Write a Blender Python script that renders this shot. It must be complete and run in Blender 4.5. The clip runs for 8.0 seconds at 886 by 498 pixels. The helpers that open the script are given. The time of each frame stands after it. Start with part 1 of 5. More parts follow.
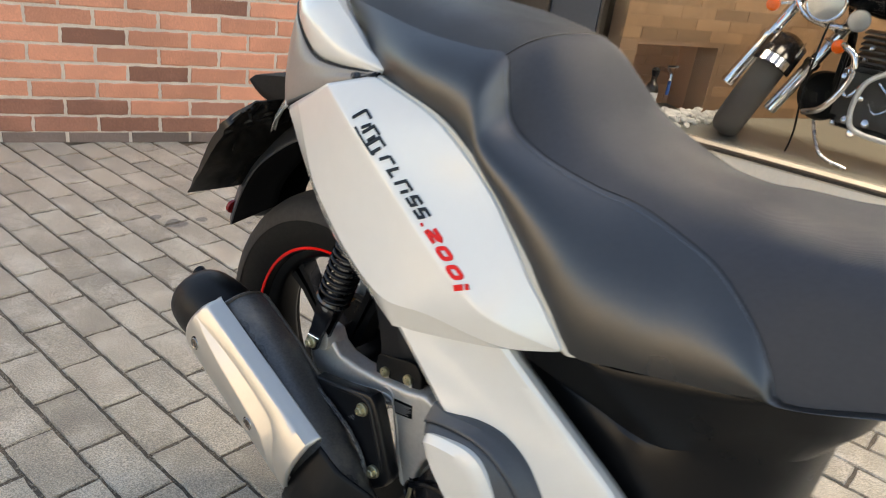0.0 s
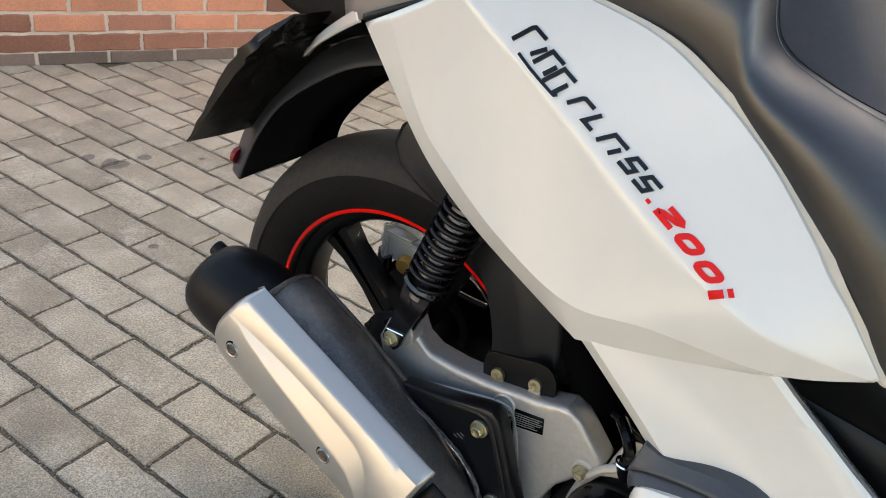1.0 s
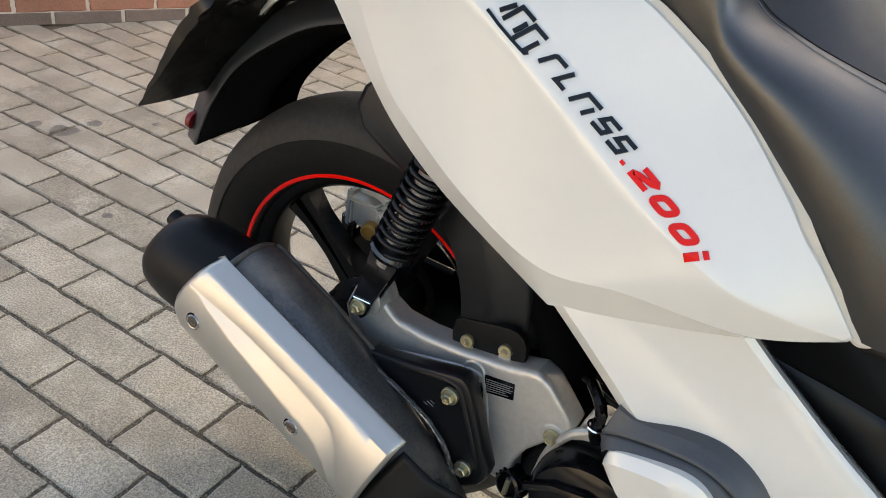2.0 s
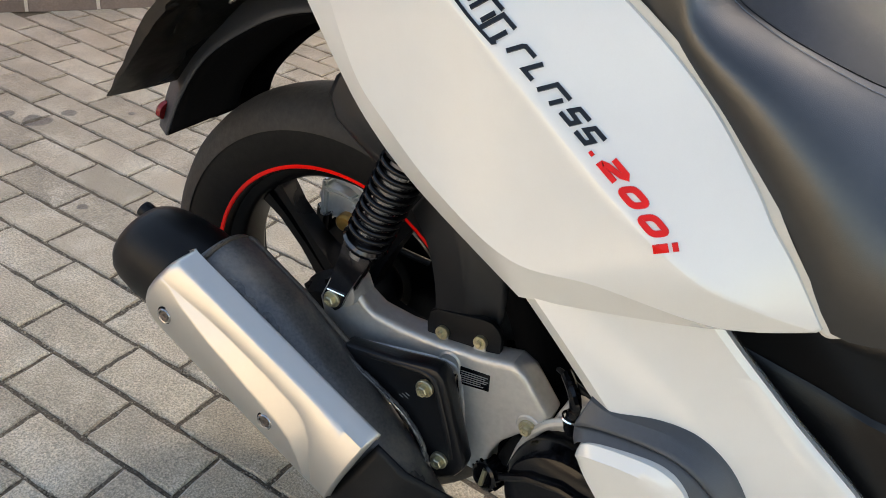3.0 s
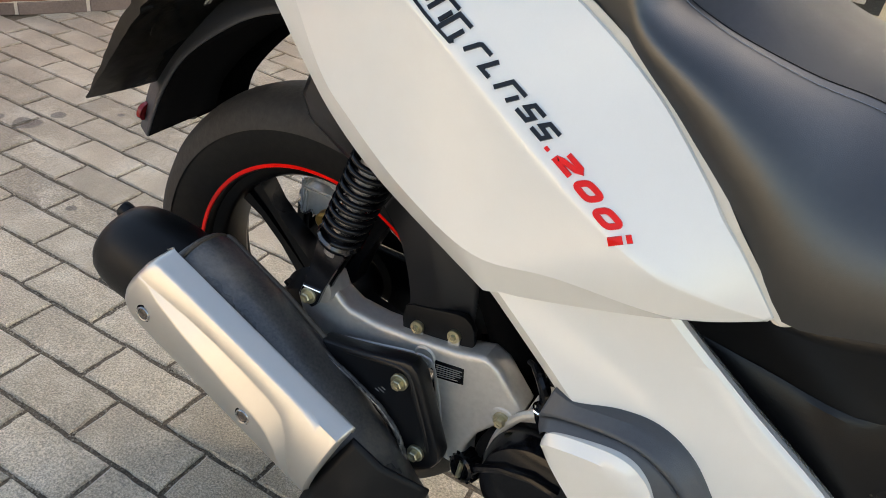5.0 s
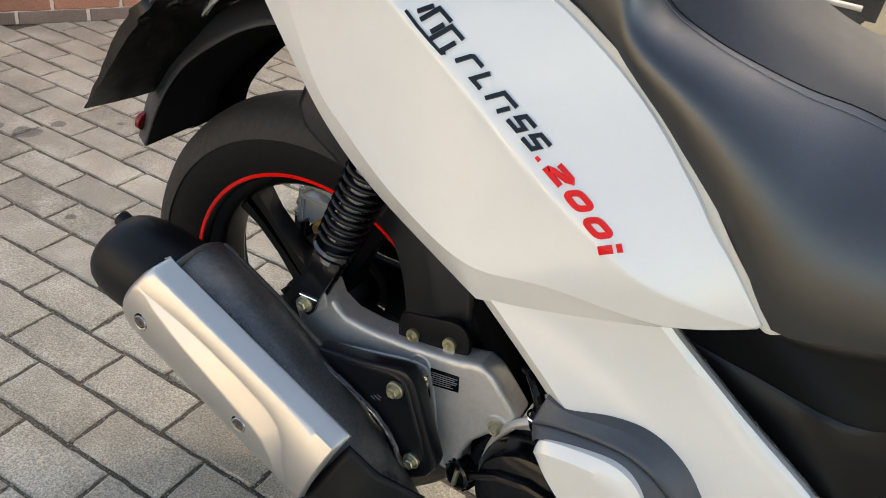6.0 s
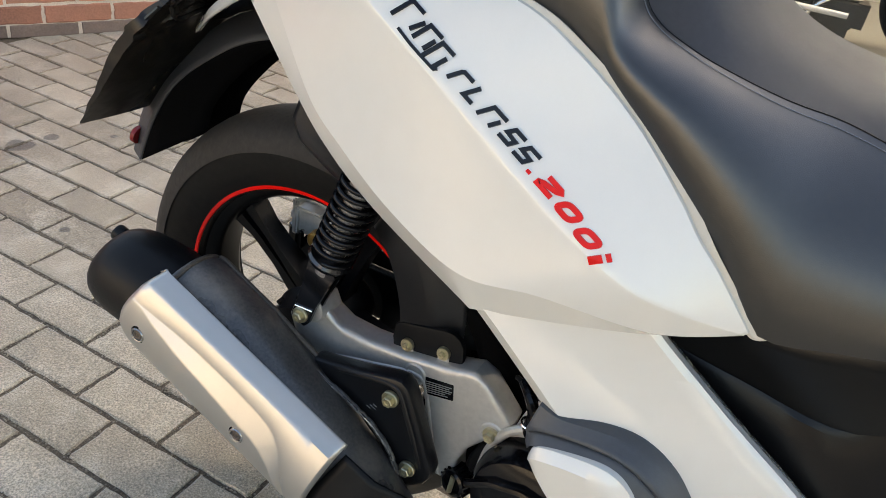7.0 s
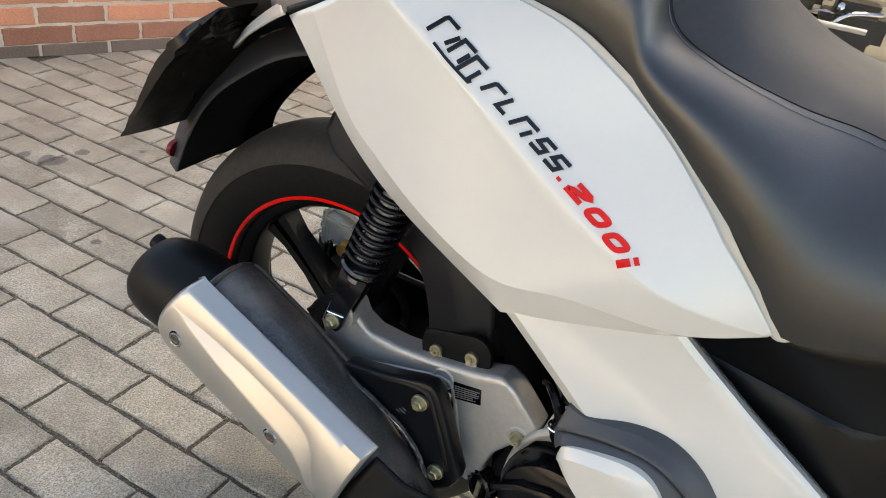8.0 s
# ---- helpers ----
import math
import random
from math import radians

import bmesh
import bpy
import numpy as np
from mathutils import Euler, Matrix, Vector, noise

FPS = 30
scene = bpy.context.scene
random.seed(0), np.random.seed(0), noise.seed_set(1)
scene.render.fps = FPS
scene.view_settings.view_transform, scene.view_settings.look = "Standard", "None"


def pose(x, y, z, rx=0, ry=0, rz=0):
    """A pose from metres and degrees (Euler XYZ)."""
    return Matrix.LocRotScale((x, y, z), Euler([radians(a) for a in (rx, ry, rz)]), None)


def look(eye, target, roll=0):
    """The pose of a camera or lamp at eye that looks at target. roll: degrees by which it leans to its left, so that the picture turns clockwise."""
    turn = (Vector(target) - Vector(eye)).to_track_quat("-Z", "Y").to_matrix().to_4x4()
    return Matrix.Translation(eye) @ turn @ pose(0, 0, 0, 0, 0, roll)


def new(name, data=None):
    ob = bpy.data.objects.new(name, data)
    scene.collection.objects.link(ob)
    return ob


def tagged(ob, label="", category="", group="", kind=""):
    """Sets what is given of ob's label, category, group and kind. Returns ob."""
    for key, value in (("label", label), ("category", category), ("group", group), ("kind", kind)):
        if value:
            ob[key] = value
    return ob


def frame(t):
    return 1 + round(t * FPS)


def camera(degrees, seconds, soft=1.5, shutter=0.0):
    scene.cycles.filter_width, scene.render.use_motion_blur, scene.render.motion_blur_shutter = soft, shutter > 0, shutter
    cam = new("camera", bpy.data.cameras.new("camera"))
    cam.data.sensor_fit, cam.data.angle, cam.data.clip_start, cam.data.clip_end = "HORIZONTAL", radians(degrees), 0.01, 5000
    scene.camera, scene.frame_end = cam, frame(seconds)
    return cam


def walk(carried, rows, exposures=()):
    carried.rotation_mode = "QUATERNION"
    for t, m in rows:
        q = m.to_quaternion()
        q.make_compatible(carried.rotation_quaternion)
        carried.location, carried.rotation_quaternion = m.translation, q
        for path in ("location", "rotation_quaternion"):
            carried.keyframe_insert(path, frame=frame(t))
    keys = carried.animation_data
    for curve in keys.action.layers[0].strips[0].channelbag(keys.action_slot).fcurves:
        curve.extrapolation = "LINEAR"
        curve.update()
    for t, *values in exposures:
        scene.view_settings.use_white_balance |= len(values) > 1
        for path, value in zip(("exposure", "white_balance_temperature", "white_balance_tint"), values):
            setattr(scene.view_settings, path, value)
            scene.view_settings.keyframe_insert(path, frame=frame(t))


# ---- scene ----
cam = camera(60.2, 8.0, soft=0.8, shutter=0.3)
PATH = [
    (0, (0.8743, -0.8283, 1.1260), (-0.2681, 0.5900, 0.2990), 8.2),
    (0.5, (0.6182, -0.7848, 1.0570), (-0.3936, 0.6646, 0.1210), 8.7),
    (1, (0.4957, -0.7612, 1.0280), (-0.3732, 0.7376, 0.0290), 9.4),
    (1.5, (0.4813, -0.7509, 1.0200), (-0.3111, 0.7620, -0.0200), 10.0),
    (1.7, (0.4813, -0.7509, 1.0180), (-0.2922, 0.7654, -0.0330), 10.2),
    (3, (0.4882, -0.7353, 1.0200), (-0.2158, 0.7895, -0.0650), 10.8),
    (3.5, (0.4935, -0.7324, 1.0210), (-0.2031, 0.7943, -0.0670), 10.8),
    (4, (0.5009, -0.7305, 1.0220), (-0.1907, 0.7964, -0.0690), 10.8),
    (4.5, (0.5115, -0.7311, 1.0260), (-0.1831, 0.7947, -0.0660), 10.5),
    (6, (0.5256, -0.7328, 1.0350), (-0.1834, 0.7983, -0.0390), 10.0),
    (6.5, (0.5282, -0.7345, 1.0400), (-0.1783, 0.8048, -0.0240), 9.9),
    (7, (0.5287, -0.7417, 1.0440), (-0.1723, 0.8070, -0.0100), 9.7),
    (7.5, (0.5252, -0.7470, 1.0450), (-0.1867, 0.8059, 0.0050), 9.4),
    (8, (0.5298, -0.7739, 1.0470), (-0.2237, 0.7719, 0.0250), 9.0),
]
walk(cam, [(t, look(eye, target, roll)) for t, eye, target, roll in PATH])

# ---- light ----
world = bpy.data.worlds.new("sky")
scene.world = world
world.use_nodes = True
_nt = world.node_tree
_sky = _nt.nodes.new("ShaderNodeTexSky")
_sky.sky_type, _sky.sun_disc = "NISHITA", False
_sky.sun_elevation, _sky.sun_rotation = radians(36), radians(17)
_sky.air_density, _sky.dust_density, _sky.ozone_density = 1.0, 1.0, 1.0
_nt.links.new(_sky.outputs[0], _nt.nodes["Background"].inputs[0])
_nt.nodes["Background"].inputs[1].default_value = 0.14
# the sun stands behind the building: the scooter is in open shade, the yard across is sunlit
_sun = new("sun", bpy.data.lights.new("sun", "SUN"))
_sun.data.energy, _sun.data.angle, _sun.data.color = 5.0, radians(0.6), (1.0, 0.93, 0.82)
_sun.matrix_world = look((0.3, 1.0, 0.75), (0, 0, 0))
scene.view_settings.exposure = 1.62
scene.view_settings.use_white_balance = True
scene.view_settings.white_balance_temperature = 7900
scene.view_settings.white_balance_tint = 11.0


# ---- materials ----
def material(name, color, rough=0.5, metal=0.0, vary=0.15, scale=30.0, bump=0.0, bump_scale=400.0, coat=0.0, coat_ior=1.5, coat_rough=0.04, grit=0.0, per_object=0.0, tint=None, stains=0.0, spec=0.5, pale=None, sheen=0.15, dust=0.0):
    """A surface with grain, broad variation, fine relief and, per piece, a shift of tone."""
    m = bpy.data.materials.new(name)
    m.use_nodes = True
    nt = m.node_tree
    b = nt.nodes["Principled BSDF"]
    b.inputs["Metallic"].default_value = metal
    b.inputs["Coat Weight"].default_value = coat
    b.inputs["Coat Roughness"].default_value = coat_rough
    b.inputs["Coat IOR"].default_value = coat_ior
    b.inputs["Specular IOR Level"].default_value = spec
    b.inputs["Sheen Weight"].default_value, b.inputs["Sheen Roughness"].default_value = dust, 0.32
    co = nt.nodes.new("ShaderNodeTexCoord")
    geo = nt.nodes.new("ShaderNodeNewGeometry")
    big = nt.nodes.new("ShaderNodeTexNoise")
    big.inputs["Scale"].default_value, big.inputs["Detail"].default_value = scale * 0.15, 4
    fine = nt.nodes.new("ShaderNodeTexNoise")
    fine.inputs["Scale"].default_value, fine.inputs["Detail"].default_value = scale * 4, 6
    for n in (big, fine):
        nt.links.new(geo.outputs["Position"], n.inputs["Vector"])
    add = nt.nodes.new("ShaderNodeMath")
    add.operation = "ADD"
    nt.links.new(big.outputs[0], add.inputs[0]), nt.links.new(fine.outputs[0], add.inputs[1])
    last = add.outputs[0]
    if per_object:
        info = nt.nodes.new("ShaderNodeObjectInfo")
        mul = nt.nodes.new("ShaderNodeMath")
        mul.operation, mul.inputs[1].default_value = "MULTIPLY_ADD", per_object
        isl = nt.nodes.new("ShaderNodeMath")
        isl.operation = "ADD"
        nt.links.new(info.outputs["Random"], isl.inputs[0]), nt.links.new(geo.outputs["Random Per Island"], isl.inputs[1])
        fr = nt.nodes.new("ShaderNodeMath")
        fr.operation = "FRACT"
        nt.links.new(isl.outputs[0], fr.inputs[0])
        nt.links.new(fr.outputs[0], mul.inputs[0]), nt.links.new(last, mul.inputs[2])
        sub = nt.nodes.new("ShaderNodeMath")
        sub.operation, sub.inputs[1].default_value = "SUBTRACT", per_object / 2
        nt.links.new(mul.outputs[0], sub.inputs[0])
        last = sub.outputs[0]
    ramp = nt.nodes.new("ShaderNodeMapRange")
    ramp.inputs["From Min"].default_value, ramp.inputs["From Max"].default_value = 0.6, 1.4
    nt.links.new(last, ramp.inputs["Value"])
    mix = nt.nodes.new("ShaderNodeMix")
    mix.data_type = "RGBA"
    lo = [c * (1 - vary) for c in color]
    hi = [min(1, c * (1 + vary)) for c in color]
    if tint:
        hi = list(tint)
    mix.inputs["A"].default_value, mix.inputs["B"].default_value = (*lo, 1), (*hi, 1)
    nt.links.new(ramp.outputs[0], mix.inputs["Factor"])
    col = mix.outputs["Result"]
    if stains:
        st = nt.nodes.new("ShaderNodeTexNoise")
        st.inputs["Scale"].default_value, st.inputs["Detail"].default_value, st.inputs["Roughness"].default_value = 2.2, 8, 0.65
        nt.links.new(geo.outputs["Position"], st.inputs["Vector"])
        r2 = nt.nodes.new("ShaderNodeMapRange")
        r2.inputs["From Min"].default_value, r2.inputs["From Max"].default_value = 0.55, 0.72
        r2.inputs["To Max"].default_value = stains
        nt.links.new(st.outputs[0], r2.inputs["Value"])
        m2 = nt.nodes.new("ShaderNodeMix")
        m2.data_type = "RGBA"
        m2.inputs["B"].default_value = (*[c * 0.45 for c in color], 1)
        nt.links.new(col, m2.inputs["A"]), nt.links.new(r2.outputs[0], m2.inputs["Factor"])
        col = m2.outputs["Result"]
    if pale:
        pn, pr, pm = nt.nodes.new("ShaderNodeTexNoise"), nt.nodes.new("ShaderNodeMapRange"), nt.nodes.new("ShaderNodeMix")
        pn.inputs["Scale"].default_value, pn.inputs["Detail"].default_value, pn.inputs["Roughness"].default_value = 9.0, 7, 0.7
        nt.links.new(geo.outputs["Position"], pn.inputs["Vector"])
        pr.inputs["From Min"].default_value, pr.inputs["From Max"].default_value, pr.inputs["To Max"].default_value = 0.50, 0.68, 0.75
        nt.links.new(pn.outputs[0], pr.inputs["Value"])
        pm.data_type = "RGBA"
        pm.inputs["B"].default_value = (*pale, 1)
        nt.links.new(col, pm.inputs["A"]), nt.links.new(pr.outputs[0], pm.inputs["Factor"])
        col = pm.outputs["Result"]
    if grit:
        gn, gr, gm = nt.nodes.new("ShaderNodeTexNoise"), nt.nodes.new("ShaderNodeMapRange"), nt.nodes.new("ShaderNodeMix")
        gn.inputs["Scale"].default_value, gn.inputs["Detail"].default_value, gn.inputs["Roughness"].default_value = 300, 3, 0.75
        nt.links.new(geo.outputs["Position"], gn.inputs["Vector"])
        gr.inputs["From Min"].default_value, gr.inputs["From Max"].default_value = 0.36, 0.64
        gr.inputs["To Min"].default_value, gr.inputs["To Max"].default_value = 1 - grit, 1 + grit
        nt.links.new(gn.outputs[0], gr.inputs["Value"])
        gm.data_type, gm.blend_type = "RGBA", "MULTIPLY"
        gm.inputs["Factor"].default_value = 1.0
        nt.links.new(col, gm.inputs["A"]), nt.links.new(gr.outputs[0], gm.inputs["B"])
        col = gm.outputs["Result"]
    nt.links.new(col, b.inputs["Base Color"])
    rr = nt.nodes.new("ShaderNodeMapRange")
    rr.inputs["From Min"].default_value, rr.inputs["From Max"].default_value = 0.3, 0.7
    rr.inputs["To Min"].default_value, rr.inputs["To Max"].default_value = max(0.02, rough * (1 - sheen)), min(1, rough * (1 + sheen))
    nt.links.new(big.outputs[0], rr.inputs["Value"]), nt.links.new(rr.outputs[0], b.inputs["Roughness"])
    if bump:
        bn = nt.nodes.new("ShaderNodeTexNoise")
        bn.inputs["Scale"].default_value, bn.inputs["Detail"].default_value = bump_scale, 5
        nt.links.new(geo.outputs["Position"], bn.inputs["Vector"])
        bu = nt.nodes.new("ShaderNodeBump")
        bu.inputs["Strength"].default_value, bu.inputs["Distance"].default_value = bump, 0.002
        nt.links.new(bn.outputs[0], bu.inputs["Height"]), nt.links.new(bu.outputs[0], b.inputs["Normal"])
    return m


PEARL = material("pearl_white_paint", (0.70, 0.68, 0.63), 0.22, 0.0, 0.02, 300, coat=1.0, coat_ior=1.65, coat_rough=0.14)
CREAM = material("cream_trim_plastic", (0.58, 0.53, 0.45), 0.4, 0.0, 0.06)
BLACK = material("matt_black_plastic", (0.006, 0.006, 0.0065), 0.42, 0.0, 0.2, 60, 0.12, 900, spec=0.2)
GLOSSBLACK = material("gloss_black_plastic", (0.004, 0.004, 0.005), 0.16, 0.0, 0.15, 40, spec=0.3)
# near zero: mudguard sides and screw rings carry their shade in this colour
DEADBLACK = material("dead_black_plastic_and_shade", (0.0025, 0.0025, 0.0027), 0.85, 0.0, 0.2, 60, 0.1, 700, spec=0.03)
GREYPLASTIC = material("dark_grey_plastic", (0.055, 0.06, 0.068), 0.42, 0.0, 0.1, 60, 0.1, 900)
RUBBER = material("tyre_rubber", (0.0045, 0.0044, 0.0042), 0.72, 0.0, 0.5, 30, 0.2, 500, spec=0.2, tint=(0.009, 0.0084, 0.0078))
RIMBLACK = material("black_alloy", (0.003, 0.003, 0.0034), 0.3, 0.0, 0.2, 40, spec=0.14)
RED = material("red_enamel", (0.78, 0.007, 0.005), 0.3, 0.0, 0.05, 50, coat=0.1, spec=0.2)
REDLENS = material("red_reflector", (0.22, 0.012, 0.012), 0.2, 0.0, 0.1, 300)
SILVER = material("satin_silver_paint", (0.585, 0.560, 0.515), 0.38, 0.78, 0.02, 20, 0.03, 900)
ALLOY = material("cast_aluminium", (0.54, 0.525, 0.50), 0.42, 0.5, 0.12, 40, 0.12, 700)
STEEL = material("zinc_plated_steel", (0.50, 0.45, 0.30), 0.35, 0.85, 0.2, 200, 0.1, 900)
CHROME = material("chrome", (0.75, 0.75, 0.76), 0.08, 1.0, 0.05, 30)
EXHAUST = material("black_exhaust_enamel", (0.032, 0.033, 0.038), 0.38, 0.0, 0.5, 70, 0.10, 300, tint=(0.125, 0.112, 0.100), spec=0.9, pale=(0.22, 0.18, 0.14), sheen=0.4)
DUSTY_ENAMEL = material("dusty_exhaust_enamel", (0.055, 0.045, 0.036), 0.6, 0.0, 0.4, 60, 0.3, 500, tint=(0.13, 0.10, 0.075))
DULLSCREW = material("dull_brown_screw_steel", (0.16, 0.13, 0.11), 0.4, 0.7, 0.3, 200)
SCREW = material("dull_screw_steel", (0.46, 0.44, 0.42), 0.26, 0.9, 0.1, 200)
VINYL = material("black_seat_vinyl", (0.016, 0.0145, 0.013), 0.32, 0.0, 0.3, 40, 0.14, 1500, spec=1.0, coat=0.15, coat_rough=0.38)
PILLION = material("matt_black_seat_vinyl", (0.030, 0.028, 0.027), 0.6, 0.0, 0.12, 50, 0.16, 1400, spec=0.4)
BLACKCHROME = material("black_chrome", (0.05, 0.05, 0.055), 0.14, 0.9, 0.2, 60)
# the sky's reflection on the cushion is put into this bluish base colour
VINYLTOP = material("sky_toned_seat_vinyl", (0.047, 0.0475, 0.053), 0.62, 0.0, 0.1, 50, 0.14, 1600, spec=0.24)
def ribbed(name, base, pitch):
    """The cushion vinyl with fine woven ribs that set in softly ahead of the rider."""
    m = base.copy()
    m.name = name
    nt = m.node_tree
    b = nt.nodes["Principled BSDF"]
    geo, dot, mul, sine, sep, fade, bu = (nt.nodes.new(n) for n in ("ShaderNodeNewGeometry", "ShaderNodeVectorMath", "ShaderNodeMath", "ShaderNodeMath", "ShaderNodeSeparateXYZ", "ShaderNodeMapRange", "ShaderNodeBump"))
    dot.operation, dot.inputs[1].default_value = "DOT_PRODUCT", (0.816, -0.577, 0.35)
    mul.operation, mul.inputs[1].default_value = "MULTIPLY", 2 * math.pi / pitch
    sine.operation = "SINE"
    nt.links.new(geo.outputs["Position"], dot.inputs[0]), nt.links.new(dot.outputs["Value"], mul.inputs[0]), nt.links.new(mul.outputs[0], sine.inputs[0])
    nt.links.new(geo.outputs["Position"], sep.inputs[0]), nt.links.new(sep.outputs[0], fade.inputs["Value"])
    fade.inputs["From Min"].default_value, fade.inputs["From Max"].default_value, fade.inputs["To Max"].default_value = 0.60, 0.76, 0.16
    bu.inputs["Distance"].default_value = 0.0009
    nt.links.new(fade.outputs[0], bu.inputs["Strength"])
    old = b.inputs["Normal"].links[0].from_socket
    nt.links.new(old, bu.inputs["Normal"]), nt.links.new(sine.outputs[0], bu.inputs["Height"]), nt.links.new(bu.outputs[0], b.inputs["Normal"])
    return m


RIBBED = ribbed("ribbed_seat_fabric", VINYLTOP, 0.0030)
THREAD = material("blue_thread", (0.17, 0.19, 0.23), 0.8)
BAG = material("black_polythene", (0.009, 0.0072, 0.0056), 0.27, 0.0, 0.3, 30, 0.3, 60, spec=0.3)
GREYLENS = material("smoked_grey_lens", (0.235, 0.205, 0.185), 0.34, 0.0, 0.08, 60, coat=0.25, coat_rough=0.2)
LABELINK = material("label_ink", (0.20, 0.20, 0.20), 0.5)
BRONZE = material("brass_fitting", (0.45, 0.24, 0.06), 0.4, 0.7, 0.3, 200)
PAVER = material("concrete_paver", (0.385, 0.313, 0.216), 0.52, 0.0, 0.34, 60, 1.0, 260, spec=0.7, per_object=0.40, stains=0.5, grit=0.48, tint=(0.56, 0.470, 0.338), pale=(0.57, 0.505, 0.405), sheen=0.4, dust=0.7)
JOINT = material("joint_sand", (0.135, 0.104, 0.072), 0.95, 0.0, 0.4, 120, 1.0, 250, grit=0.5)
DARKSURROUND = material("added_dark_ground", (0.065, 0.062, 0.058), 0.9, 0.0, 0.25, 20, 0.6, 120, grit=0.3)
GRIT = material("joint_grit", (0.30, 0.25, 0.19), 0.9, 0.0, 0.3, 100, per_object=0.8)
def oil_spot(m, at, radius):
    """A dark soaked-in spot of oil with a ragged rim."""
    nt = m.node_tree
    b = nt.nodes["Principled BSDF"]
    src = b.inputs["Base Color"].links[0].from_socket
    geo, dist, no, add, mr, mix = (nt.nodes.new(n) for n in ("ShaderNodeNewGeometry", "ShaderNodeVectorMath", "ShaderNodeTexNoise", "ShaderNodeMath", "ShaderNodeMapRange", "ShaderNodeMix"))
    dist.operation, dist.inputs[1].default_value = "DISTANCE", at
    no.inputs["Scale"].default_value, no.inputs["Detail"].default_value = 14, 5
    nt.links.new(geo.outputs["Position"], dist.inputs[0]), nt.links.new(geo.outputs["Position"], no.inputs["Vector"])
    add.operation, add.inputs[1].default_value = "MULTIPLY_ADD", radius * 1.6
    nt.links.new(no.outputs[0], add.inputs[0]), nt.links.new(dist.outputs["Value"], add.inputs[2])
    mr.inputs["From Min"].default_value, mr.inputs["From Max"].default_value = radius * 1.55, radius * 1.75
    mr.inputs["To Min"].default_value, mr.inputs["To Max"].default_value = 0.75, 0.0
    nt.links.new(add.outputs[0], mr.inputs["Value"])
    mix.data_type = "RGBA"
    mix.inputs["B"].default_value = (0.05, 0.04, 0.032, 1)
    nt.links.new(src, mix.inputs["A"]), nt.links.new(mr.outputs[0], mix.inputs["Factor"])
    nt.links.new(mix.outputs["Result"], b.inputs["Base Color"])


for _at, _rad in (((-1.335, 0.440, 0.0), 0.040), ((-1.413, 0.412, 0.0), 0.026), ((-1.320, 0.535, 0.0), 0.022), ((-1.212, 0.657, 0.0), 0.012), ((-0.898, 0.243, 0.0), 0.018)):
    oil_spot(PAVER, _at, _rad)
BRICK = material("red_brick", (0.66, 0.285, 0.175), 0.85, 0.0, 0.22, 40, 0.8, 160, per_object=0.6, stains=0.3, grit=0.12)
BRICKMID = material("brown_brick", (0.36, 0.16, 0.105), 0.85, 0.0, 0.3, 40, 0.6, 200, per_object=0.8, stains=0.4)
# the mudguard crown's sky light is put into this lighter tone
SKYLITBLACK = material("sky_lit_black_plastic", (0.038, 0.039, 0.042), 0.5, 0.0, 0.12, 60, 0.15, 900, spec=0.4)
DUSTYTREAD = material("dusty_tread_rubber", (0.032, 0.028, 0.024), 0.75, 0.0, 0.35, 30, 0.3, 250, spec=0.35)
DUSTYTYRE = material("dusty_tyre_rubber", (0.075, 0.067, 0.058), 0.8, 0.0, 0.45, 60, 0.6, 120)
DULLBLACK = material("dull_black_engine", (0.035, 0.034, 0.032), 0.45, 0.0, 0.4, 30, 0.2, 150)
FADEDBLACK = material("faded_black_plastic", (0.016, 0.0125, 0.010), 0.7, 0.0, 0.3, 50, 0.15, 600, spec=0.12)
SATIN = material("satin_black_plastic", (0.011, 0.011, 0.012), 0.30, 0.0, 0.15, 60, 0.1, 900)
BRACKETBLACK = material("black_steel_enamel", (0.007, 0.007, 0.008), 0.32, 0.0, 0.3, 60, 0.15, 500, spec=0.35)
UNDERSEAT = material("dark_satin_side_plastic", (0.004, 0.004, 0.0045), 0.30, 0.0, 0.15, 60, 0.06, 900, spec=0.26)
BRICKDARK = material("sooty_brick", (0.20, 0.145, 0.12), 0.85, 0.0, 0.3, 40, 0.6, 200, per_object=0.6, stains=0.3)
MORTAR = material("pale_mortar", (0.66, 0.56, 0.46), 0.92, 0.0, 0.25, 60, 0.9, 200, stains=0.35)


# ---- mesh helpers ----
def link_mesh(name, bm, mat, smooth=None):
    me = bpy.data.meshes.new(name)
    bmesh.ops.recalc_face_normals(bm, faces=bm.faces[:])
    bm.to_mesh(me)
    bm.free()
    me.materials.append(mat)
    if smooth is not None:
        me.shade_smooth()
        me.set_sharp_from_angle(angle=radians(smooth))
    return me


def part(name, bm, mat, parent, label="", smooth=35):
    """ONE mesh object under a thing or under a part."""
    ob = new(name, link_mesh(name, bm, mat, smooth))
    ob.parent = parent
    if label:
        ob["label"] = label
    return ob


def thing(name, label, category, group="", kind="", at=None):
    ob = new(name)
    ob.empty_display_size = 0.05
    if at is not None:
        ob.matrix_basis = at
    return tagged(ob, label, category, group, kind)


def rings(loops, closed=True, caps=True, bm=None):
    """Skin a row of loops of equal length."""
    bm = bm or bmesh.new()
    vs = [[bm.verts.new(p) for p in lp] for lp in loops]
    n = len(vs[0])
    for a, b in zip(vs, vs[1:]):
        for i in range(n if closed else n - 1):
            j = (i + 1) % n
            bm.faces.new((a[i], a[j], b[j], b[i]))
    if caps and closed:
        bm.faces.new(vs[0][::-1])
        bm.faces.new(vs[-1])
    return bm


